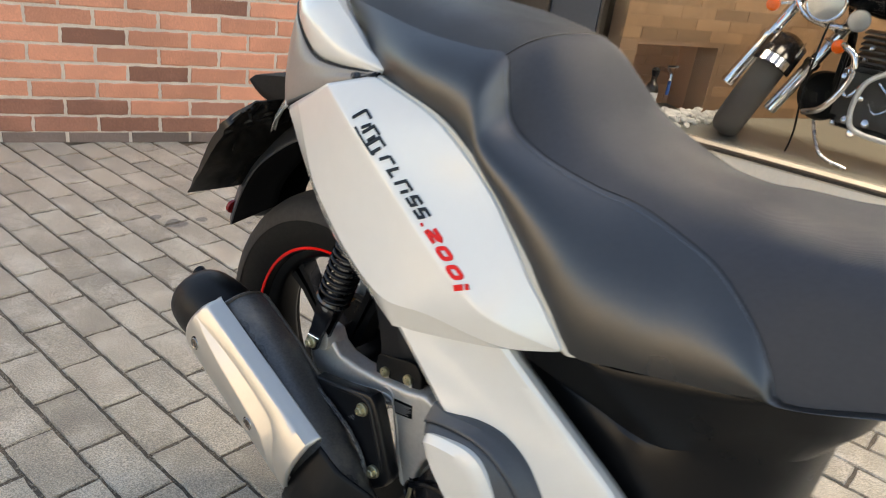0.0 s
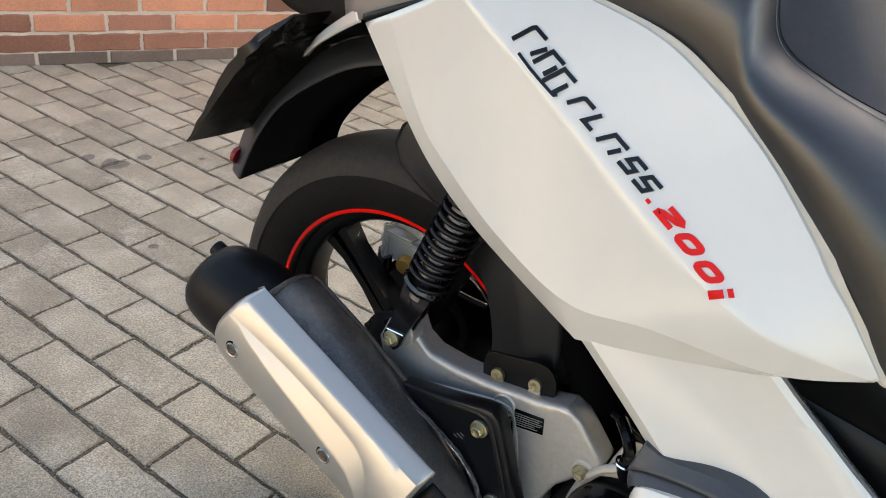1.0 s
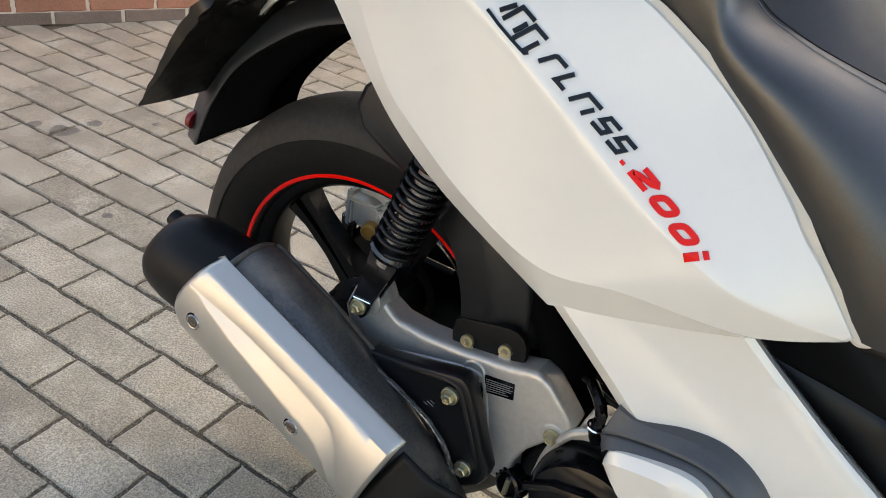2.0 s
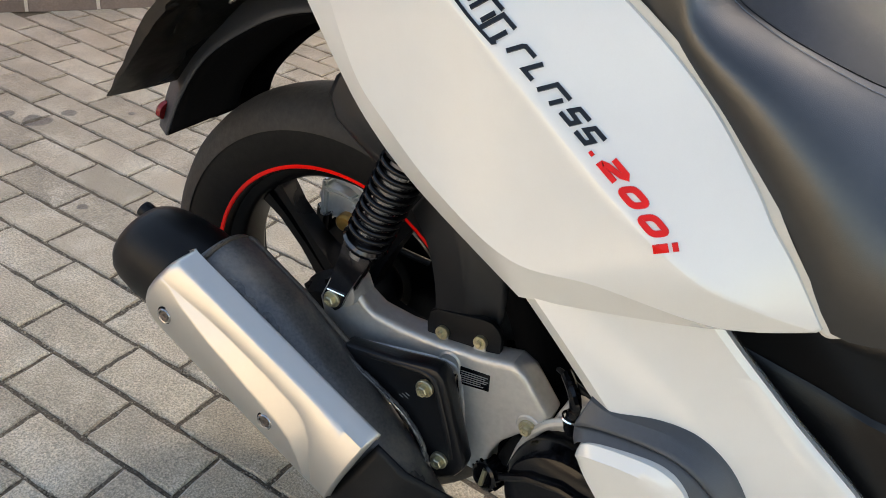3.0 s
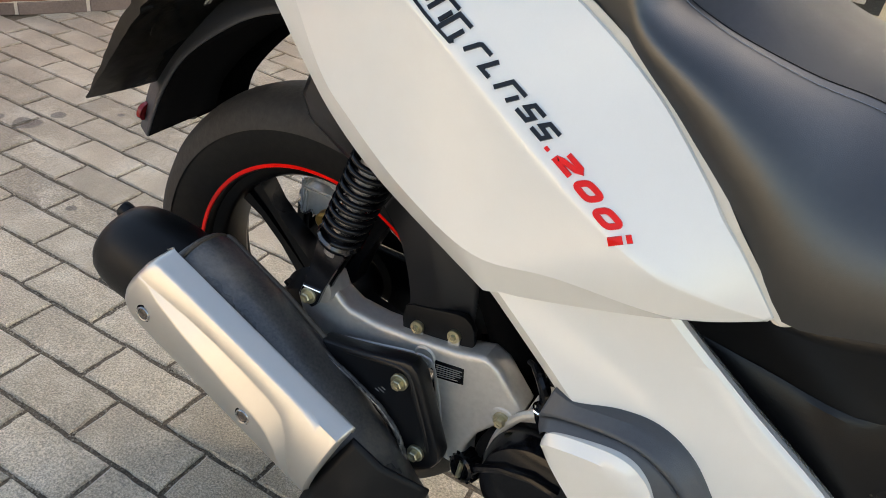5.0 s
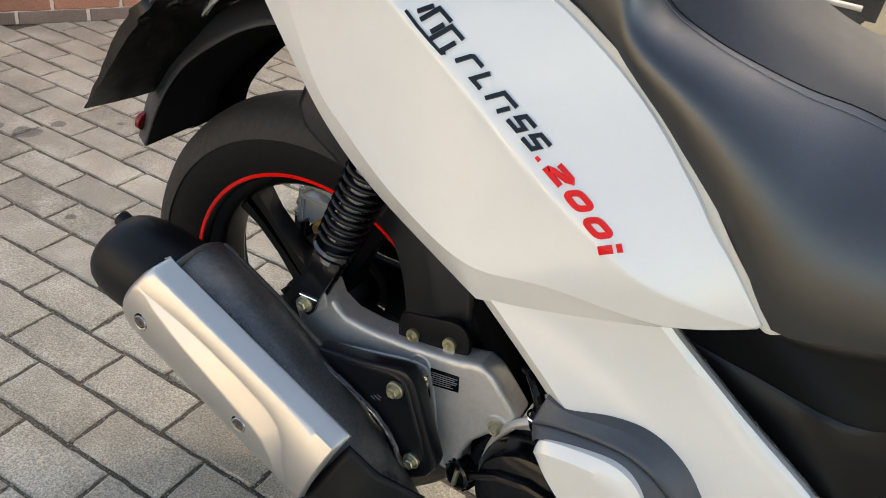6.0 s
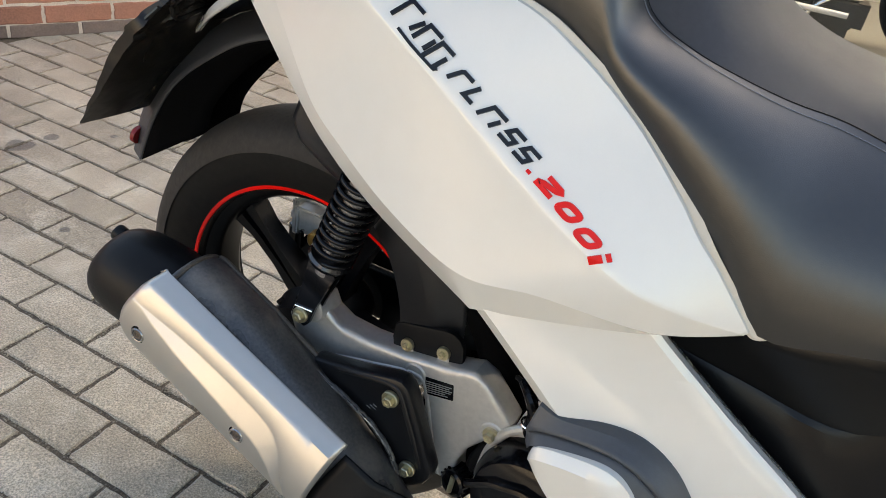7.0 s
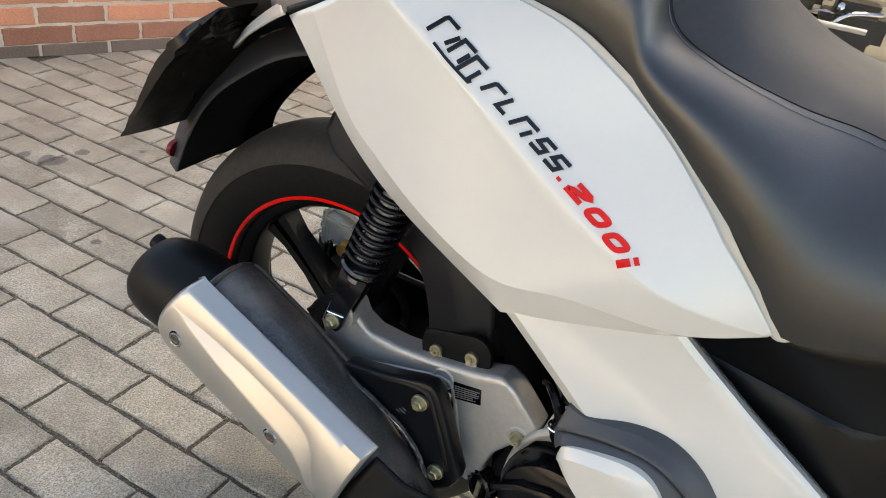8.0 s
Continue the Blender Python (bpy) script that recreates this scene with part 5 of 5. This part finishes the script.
for k in range(260):
    m = Matrix.Translation((_r.uniform(N0 + 0.06, N1 + 0.10), _r.gauss(-0.02, 0.055), 0.290 + abs(_r.gauss(0, 0.014)))) @ Euler((_r.uniform(-0.4, 0.4), _r.uniform(-0.4, 0.4), _r.random() * 3)).to_matrix().to_4x4() @ Matrix.Diagonal((_r.uniform(0.016, 0.040), _r.uniform(0.012, 0.028), _r.uniform(0.006, 0.014), 1))
    bmesh.ops.create_icosphere(_bm, subdivisions=1, radius=1.0, matrix=m)
pile = new("pebbles", link_mesh("pebbles", _bm, PEBBLE, 60))
pile.matrix_basis = BM
tagged(pile, "loose heap of white pebbles in front of the niche", "pebbles", kind="stuff")

# ---- plain building across the yard ----
RENDER = material("ochre_render", (0.58, 0.505, 0.41), 0.85, 0.0, 0.12, 6, 0.2, 200, stains=0.2)
opposite = new("wall_opposite", link_mesh("wall_opposite", block((10.5, 0.3, 2.1), (-4.4, -6.2, 1.05)), RENDER))
tagged(opposite, "plain ochre rendered building across the yard", "wall", kind="structure")

# ---- motorcycle in the window ----
ORANGE = material("orange_lens", (0.90, 0.12, 0.0), 0.3, 0.0, 0.08, 80, coat=0.2)
LAMPGLASS = material("headlamp_glass", (0.42, 0.43, 0.42), 0.22, 0.5, 0.3, 60, coat=0.5)
moto = thing("motorcycle", "black cruiser motorcycle with chrome forks on display", "motorcycle", at=SM @ Matrix.Translation((1.10, 0.40, 0.285)))
def steer(*p):
    """The fork's frame: x across, y ahead of the wheel, z up, raked and turned."""
    return _FK @ Vector(p)
_FK = Matrix.Rotation(radians(21), 4, "Y") @ Matrix.Rotation(radians(6), 4, "Z")
RW = 0.245
fwheel = thing("front_wheel", "", "")
fwheel.parent = moto
_ax = steer(1, 0, 0)
_wc = steer(0, 0, 0.0) + Vector((0.09, 0, 0.232))
_tp = [(-0.045, 0.165), (-0.064, 0.18), (-0.068, 0.20), (-0.060, 0.223), (-0.04, 0.239), (0, RW)]
_tp = _tp + [(-s, r) for s, r in _tp[-2::-1]]
part("tyre", turned(_tp, _wc, _ax, 64, False), DUSTYTYRE, fwheel, "fat dusty black tyre", 50)
part("rim", turned([(-0.047, 0.171), (-0.050, 0.161), (-0.03, 0.151), (0.03, 0.151), (0.05, 0.161), (0.047, 0.171)], _wc, _ax, 48, False), CHROME, fwheel, "", 40)
part("hub", turned([(-0.06, 0.03), (-0.05, 0.045), (0.05, 0.045), (0.06, 0.03)], _wc, _ax, 24), CHROME, fwheel)
for k in range(9):
    a = 2 * math.pi * k / 9
    u, v = frame_of(_ax)
    part("spoke", tube([_wc + (u * math.cos(a) + v * math.sin(a)) * 0.04, _wc + (u * math.cos(a) + v * math.sin(a)) * 0.16], 0.006, 6), CHROME, fwheel)
_rake = Vector((0.165, 0.10, 0.352)).normalized()
for s in (-1, 1):
    o = _wc + _ax * 0.115 * s
    leg = part("fork_leg", turned([(-0.045, 0.018), (-0.04, 0.030), (0.20, 0.030), (0.21, 0.036), (0.235, 0.036), (0.24, 0.027), (0.78, 0.027)], o, _rake, 24), CHROME, moto, "chrome telescopic fork leg")
    part("axle_nut", turned([(-0.012, 0.022), (0.012, 0.022)], o, _ax * s, 12), CHROME, leg)
    part("reflector_strip", tube([o + _rake * 0.05 + Vector((0, -0.036, 0)), o + _rake * 0.16 + Vector((0, -0.036, 0))], 0.006, 8), CHROME, leg)
for p, s in (((0.075, -0.05, 0.612), -1), ((0.385, -0.05, 0.490), 1)):
    p = Vector(p)
    part("indicator_stalk", tube([p + Vector((-0.07 * s, 0.06, 0.02)), p + Vector((0, 0.01, 0))], 0.008, 8), CHROME, moto)
    part("indicator", turned([(-0.03, 0.016), (-0.02, 0.026), (0.0, 0.031), (0.018, 0.027), (0.026, 0.012)], p, (0, -1, 0), 20), ORANGE, moto, "orange indicator lens")
for p in ((0.43, -0.06, 0.605), (0.14, -0.06, 0.72)):
    part("passing_lamp", turned([(0.06, 0.015), (0.04, 0.036), (0.0, 0.046), (-0.006, 0.042), (-0.008, 0.001)], p, (0, 1, 0), 28), LAMPGLASS, moto, "round chrome passing lamp")
part("lamp_bar", tube(spline([(0.13, 0.0, 0.70), (0.20, -0.03, 0.60), (0.30, -0.04, 0.565), (0.42, 0.0, 0.575)], 5), 0.011, 10), CHROME, moto, "chrome lamp bar")
_fa = []
for k in range(13):
    a = radians(38 + 110 * k / 12)
    f = (steer(0, -1, 0) - steer(0, 0, 0)).normalized()
    up = (steer(0, 0, 1) - steer(0, 0, 0)).normalized()
    c = _wc + (f * math.cos(a) + up * math.sin(a)) * (RW + 0.022)
    _fa.append([c + _ax * w + (f * math.cos(a) + up * math.sin(a)) * (0.018 - 0.030 * abs(w / 0.08) ** 2) for w in (-0.085, -0.06, -0.03, 0, 0.03, 0.06, 0.085)])
_fd = part("front_mudguard", rings(_fa, closed=False), GLOSSBLACK, moto, "gloss black front mudguard with chrome tip", 50)
_fd.modifiers.new("thickness", "SOLIDIFY").thickness = 0.004
part("mudguard_tip", rings([[p + (p - _wc).normalized() * 0.006 for p in r[1:-1]] for r in _fa[:2]], closed=False), CHROME, _fd, "chrome mudguard trim", 60)
for s in (1, -2):
    part("mudguard_rail", tube([r[s] + (r[s] - _wc).normalized() * 0.008 for r in _fa[2:9]], 0.006, 8), CHROME, _fd, "chrome mudguard rail")
for z in (0.40, 0.60):
    o = _wc + _rake * z
    part("fork_yoke", block((0.27, 0.06, 0.035), (0, 0, 0), 0.01), GLOSSBLACK if z > 0.5 else CHROME, moto).matrix_basis = Matrix.Translation(o) @ Matrix.Rotation(radians(21), 4, "Y")
part("headlamp", turned([(0.12, 0.02), (0.09, 0.055), (0.03, 0.074), (0.0, 0.078), (-0.010, 0.070), (-0.013, 0.042), (-0.014, 0.001)], (0.285, -0.06, 0.655), (0, 1, -0.05), 36), LAMPGLASS, moto, "round chrome headlamp")
part("headlamp_ring", tube([(0.285 + 0.077 * math.cos(a), -0.066, 0.655 + 0.077 * math.sin(a)) for a in [2 * math.pi * k / 36 for k in range(36)]], 0.008, 8, None, True), CHROME, moto, "chrome headlamp ring")
# body behind the fork
_front = set(moto.children)
part("engine_block", block((0.34, 0.22, 0.26), (0.62, 0.10, 0.30), 0.03), DULLBLACK, moto, "black engine block")
for k in range(7):
    part("cooling_fin", block((0.16, 0.17, 0.010), (0.56, 0.06, 0.42 + 0.024 * k), 0.003), DULLBLACK, moto, "black cooling fin")
    part("cooling_fin", block((0.16, 0.17, 0.010), (0.76, 0.12, 0.42 + 0.024 * k), 0.003), DULLBLACK, moto, "black cooling fin")
_rb = random.Random(8)
for k in range(16):
    x, z, r = _rb.uniform(0.44, 0.86), _rb.uniform(0.14, 0.52), _rb.uniform(0.009, 0.024)
    part("engine_cover", turned([(0.0, r), (0.012, r * 0.95), (0.018, r * 0.7), (0.02, 0.001)], (x, -0.03 - 0.03 * _rb.random(), z), (_rb.uniform(-0.4, 0.4), -1, _rb.uniform(-0.1, 0.6)), 20), CHROME, moto, "small chrome engine cover")
for k in range(8):
    x, z = _rb.uniform(0.42, 0.78), _rb.uniform(0.16, 0.46)
    part("engine_pipe", tube(spline([(x, -0.03, z), (x + _rb.uniform(0.02, 0.06), -0.06, z + _rb.uniform(-0.05, 0.05)), (x + _rb.uniform(0.06, 0.12), -0.03, z + _rb.uniform(-0.08, 0.08))], 4), _rb.uniform(0.005, 0.010), 8), CHROME, moto, "short chrome pipe")
part("air_box", turned([(-0.07, 0.03), (-0.06, 0.10), (0.0, 0.115), (0.05, 0.105), (0.07, 0.05)], (0.38, 0.20, 0.24), (0.4, -1, 0.2), 32), RUBBER, moto, "dull black round engine case", 50)
part("fuel_tank", rings([[Vector((x, 0.06 + ry * math.cos(t), z + rz * math.sin(t))) for t in [2 * math.pi * k / 24 for k in range(24)]] for x, z, ry, rz in ((0.30, 0.74, 0.05, 0.05), (0.36, 0.75, 0.11, 0.10), (0.50, 0.75, 0.14, 0.13), (0.68, 0.71, 0.12, 0.10), (0.82, 0.66, 0.07, 0.05))]), GLOSSBLACK, moto, "gloss black fuel tank", 60)
part("down_tube", tube([_wc + _rake * 0.62, (0.42, 0.20, 0.52), (0.46, 0.18, 0.14), (0.9, 0.12, 0.12)], 0.02, 12), GLOSSBLACK, moto, "black frame tube")
part("crash_bar", tube(spline([(0.38, 0.02, 0.49), (0.43, -0.08, 0.50), (0.49, -0.12, 0.46), (0.49, -0.12, 0.36), (0.43, -0.12, 0.24), (0.35, -0.04, 0.19)], 5), 0.014, 12), CHROME, moto, "chrome crash bar")
part("front_pipe", tube(spline([(0.62, -0.02, 0.42), (0.55, -0.06, 0.36), (0.54, -0.08, 0.22), (0.62, -0.10, 0.16), (0.98, -0.10, 0.15)], 5), 0.012, 12), ALLOY, moto, "dull chrome exhaust pipe")
part("side_stand", tube(spline([(0.40, -0.02, 0.16), (0.44, -0.08, 0.09), (0.49, -0.12, 0.035), (0.60, -0.14, 0.012)], 4), 0.008, 10), SCREW, moto, "dull steel side stand")
part("lower_case", block((0.27, 0.22, 0.20), (0.93, 0.06, 0.14), 0.05, segments=4), DULLBLACK, moto, "dull black lower engine case")
part("case_trim", tube(spline([(0.79, -0.06, 0.05), (0.83, -0.07, 0.13), (0.90, -0.07, 0.20), (1.02, -0.06, 0.22)], 5), 0.010, 10), CHROME, moto, "chrome case trim")
part("radiator", block((0.03, 0.20, 0.28), (0.42, 0.24, 0.34), 0.01), BLACK, moto, "black oil cooler")
part("bike_saddle", block((0.40, 0.22, 0.09), (0.98, 0.10, 0.60), 0.035), DULLBLACK, moto, "black saddle")
rw2 = Vector((1.35, 0.14, 0.245))
part("rear_tyre", turned(_tp, rw2, (0, 1, 0), 48, False), RUBBER, moto, "", 50)
part("rear_hub", turned([(-0.06, 0.15), (0.06, 0.15)], rw2, (0, 1, 0), 32), CHROME, moto)
part("cable", tube(spline([_wc + _rake * 0.60, (0.34, -0.10, 0.52), (0.33, -0.10, 0.30), (0.34, -0.06, 0.10), (0.33, -0.05, 0.0)], 5), 0.005, 6), BLACK, moto, "black cable")

for _o in moto.children:
    if _o not in _front:
        _o.location.x -= 0.02

# ---- pieces: bricks, tiles, pavers ----
def chamfered(sx, sy, sz, c, tilt=(0.0, 0.0), seed=0, j=0.0012):
    """A low piece with a bevelled top face; top at z = 0, or front at y = 0 for bricks by a turn."""
    r = random.Random(seed)
    me = bpy.data.meshes.new("piece")
    vs, hx, hy = [], sx / 2, sy / 2
    for z, i in ((-sz, 0.0), (-c, 0.0), (0.0, c)):
        for a, b in ((-1, -1), (1, -1), (1, 1), (-1, 1)):
            x, y = a * (hx - i), b * (hy - i)
            vs.append((x + r.uniform(-j, j), y + r.uniform(-j, j), z + (tilt[0] * x + tilt[1] * y if z > -sz else 0)))
    fs = [(8, 9, 10, 11)]
    for k in (0, 4):
        for i in range(4):
            n = (i + 1) % 4
            fs.append((k + i, k + n, k + 4 + n, k + 4 + i))
    me.from_pydata(vs, [], fs)
    return me


def worn(sx, sy, sz, c, tilt, seed, ragged=0.0016):
    """A paver or brick with a ragged, rounded arris."""
    r = random.Random(seed)
    rim = []
    for a, b, n in (((-1, -1), (1, -1), 8), ((1, -1), (1, 1), 5), ((1, 1), (-1, 1), 8), ((-1, 1), (-1, -1), 5)):
        for k in range(n):
            f = k / n
            rim.append((a[0] + (b[0] - a[0]) * f, a[1] + (b[1] - a[1]) * f))
    vs, n = [], len(rim)
    for z, i, j in ((-sz, 0.0, 0.0), (-c, 0.0, ragged * 0.75), (0.0, c, ragged)):
        for x, y in rim:
            k = 0.8 if abs(x) == 1 and abs(y) == 1 else 1.0
            px, py = x * (sx / 2 - i * k), y * (sy / 2 - i * k)
            vs.append((px + r.uniform(-j, j), py + r.uniform(-j, j), z + (tilt[0] * px + tilt[1] * py if z > -sz else 0)))
    fs = [tuple(range(2 * n, 3 * n))]
    for k in range(2):
        fs += [(k * n + i, k * n + (i + 1) % n, (k + 1) * n + (i + 1) % n, (k + 1) * n + i) for i in range(n)]
    me = bpy.data.meshes.new("paver")
    me.from_pydata(vs, [], fs)
    return me


def joined(name, items, mat, parent, label):
    """Many pieces in one mesh, for those that stay far off."""
    vs, fs = [], []
    for me, m in items:
        o = len(vs)
        vs += [tuple(m @ v.co) for v in me.vertices]
        fs += [tuple(o + i for i in p.vertices) for p in me.polygons]
    me = bpy.data.meshes.new(name)
    me.from_pydata(vs, [], fs)
    me.materials.append(mat)
    ob = new(name, me)
    ob.parent = parent
    return tagged(ob, label, kind="stuff")


_r = random.Random(11)
# bricks: front faces look towards the scooter
BP, BH, BZ = 0.245, 0.073, 0.042
_TURN = Matrix.Rotation(radians(90), 4, "X")
_bricks = [worn(BP - 0.011, BH - 0.010, 0.05, 0.004, (_r.uniform(-0.01, 0.01), _r.uniform(-0.02, 0.02)), k, 0.003) for k in range(8)]
_half = [chamfered(BP - 0.012, 0.045, 0.05, 0.003, (0, 0), 40 + k) for k in range(3)]
for group, mat in ((_bricks, BRICK), (_half, BRICKDARK)):
    for me in group:
        me.materials.append(mat)
_dark = []
for me in _bricks[:4]:
    c = me.copy()
    c.materials.clear()
    c.materials.append(BRICKDARK)
    _dark.append(c)
_mid = []
for me in _bricks[4:]:
    c = me.copy()
    c.materials.clear()
    c.materials.append(BRICKMID)
    _mid.append(c)
_near, _far = 0, []
for k in range(0, 13):
    for j in range(-11, 8):
        s = -0.119 + BP * (j + (0.5 if k % 2 == 0 else 0.0)) + BP / 2
        if s > 1.58:
            continue
        z = BZ + BH * (k - 0.5) if k else 0.021
        tone = _r.random()
        me = _r.choice(_half if k == 0 else _mid if k == 1 or (k == 2 and tone < 0.4) or tone < 0.05 else _bricks)
        m = Matrix.Translation((s, _r.uniform(-0.0015, 0.0015), z)) @ _TURN
        if -1.9 < s and _near < 300:
            ob = new("brick", me)
            ob.parent, ob.matrix_basis = wall, m
            _near += 1
        else:
            _far.append((me, m))
joined("upper_bricks", _far, BRICK, wall, "red bricks higher up and farther along")

# tiles of the display wall
_tiles = [chamfered(0.208, 0.0515, 0.02, 0.001, (0, 0), 70 + k) for k in range(4)]
for me in _tiles:
    me.materials.append(TAN)
_far, _near = [], 0
for k in range(0, 44):
    for j in range(0, 13):
        s, z = B0 + 0.105 + 0.21 * j - (0.105 if k % 2 else 0), 0.312 + 0.0535 * k
        if s < B0 + 0.05 or N0 - 0.10 < s < N1 + 0.10 and z < NZ + 0.02:
            continue
        m = Matrix.Translation((s, 0.0075 + _r.uniform(-0.001, 0.001), z)) @ _TURN
        me = _r.choice(_tiles)
        if s < 0.9 and k < 22:
            ob = new("tile", me)
            ob.parent, ob.matrix_basis = back, m
        else:
            _far.append((me, m))
for k in range(1, 22, 2):
    ob = new("tile", _tiles[k % 4])
    ob.parent, ob.matrix_basis = back, Matrix.Translation((B0 + 0.05, 0.0075, 0.312 + 0.0535 * k)) @ _TURN @ Matrix.Diagonal((0.48, 1, 1, 1))
joined("upper_tiles", _far, TAN, back, "tan tiles higher up")
_nt2 = [chamfered(0.17, 0.047, 0.02, 0.0015, (0, 0), 80 + k) for k in range(3)]
for me in _nt2:
    me.materials.append(NICHE)
for k in range(7):
    for j in range(4):
        ob = new("tile", _r.choice(_nt2))
        ob.parent, ob.matrix_basis = back, Matrix.Translation((N0 + 0.03 + 0.175 * j - (0.08 if k % 2 else 0), 0.276, 0.31 + 0.05 * k)) @ _TURN

# pavers in running bond along the scooter's axis
PX, PY, PA = 0.1995, 0.1037, radians(1.0)
PM = Matrix.Translation((-0.433, 0.0, 0.0)) @ Matrix.Rotation(PA, 4, "Z")
_pav = [worn(PX - 0.0084, PY - 0.0084, 0.03, 0.0035, (_r.uniform(-0.011, 0.011), _r.uniform(-0.018, 0.018)), 100 + k, 0.0024) for k in range(22)]
for me in _pav:
    me.materials.append(PAVER)
_list, _far = [], []
_wn = WM.to_3x3() @ Vector((0, 1, 0))
_sn = SM.to_3x3() @ Vector((0, 1, 0))
for i in range(-26, 32):
    for j in range(-13, 24):
        c = PM @ Vector((PX * (j + (0.5 if i % 2 else 0.0)), PY * (i + 0.5), 0))
        if (c - WALL_O).dot(_wn) > 0.06 or (c - SM.translation).dot(_sn) > 0.06:
            continue
        m = Matrix.Translation(c + Vector((0, 0, _r.uniform(-0.002, 0.001)))) @ Matrix.Rotation(PA + _r.gauss(0, 0.007), 4, "Z") @ (Matrix.Rotation(math.pi, 4, "Z") if _r.random() < 0.5 else Matrix())
        _list.append(((c - Vector((-0.55, 0.15, 0))).length, m))
_list.sort(key=lambda t: t[0])
for n, (_, m) in enumerate(_list):
    me = _pav[_r.randrange(22)]
    if n < 300:
        ob = new("paver", me)
        ob.parent, ob.matrix_basis = ground, m
    else:
        _far.append((me, m))
joined("outer_pavers", _far, PAVER, ground, "grey concrete pavers farther off")

# loose grit in the joints near the wheel
_vs, _fs = [], []
for k in range(14000):
    i, u = _r.randrange(-8, 14), _r.uniform(-1.6, 0.6)
    if _r.random() < 0.66:
        p = Vector((u, PY * i + _r.gauss(0, 0.0034), 0))
    else:
        p = Vector((PX * (_r.randrange(-8, 4) + 0.5 + (0.5 if i % 2 else 0.0)) + _r.gauss(0, 0.0028), PY * (i + _r.random()), 0))
    c = PM @ p + Vector((0, 0, -0.0034 + _r.uniform(-0.001, 0.0014)))
    s = _r.uniform(0.0008, 0.0029)
    o = len(_vs)
    _vs += [tuple(c + Vector(d) * s * _r.uniform(0.7, 1.3)) for d in ((1, 0, 0), (0, 1, 0), (-1, 0, 0), (0, -1, 0), (0, 0, 1), (0, 0, -1))]
    _fs += [(o + a, o + b, o + d) for a, b, d in ((0, 1, 4), (1, 2, 4), (2, 3, 4), (3, 0, 4), (1, 0, 5), (2, 1, 5), (3, 2, 5), (0, 3, 5))]
me = bpy.data.meshes.new("joint_grit")
me.from_pydata(_vs, [], _fs)
me.materials.append(GRIT)
_o = new("joint_grit", me)
_o.parent = ground
tagged(_o, "pale sandy grit in the paving joints", kind="stuff")
# unseen dark ground added round the pavers to darken reflections
for x0, x1, y0, y1 in ((-60, -3.05, -60, 60), (4.15, 60, -60, 60), (-3.05, 4.15, -60, -2.72)):
    _bm = bmesh.new()
    _bm.faces.new([_bm.verts.new((x, y, -0.002)) for x, y in ((x0, y0), (x1, y0), (x1, y1), (x0, y1))])
    part("dark_surround", _bm, DARKSURROUND, ground, "unseen dark ground added to darken reflections", None)
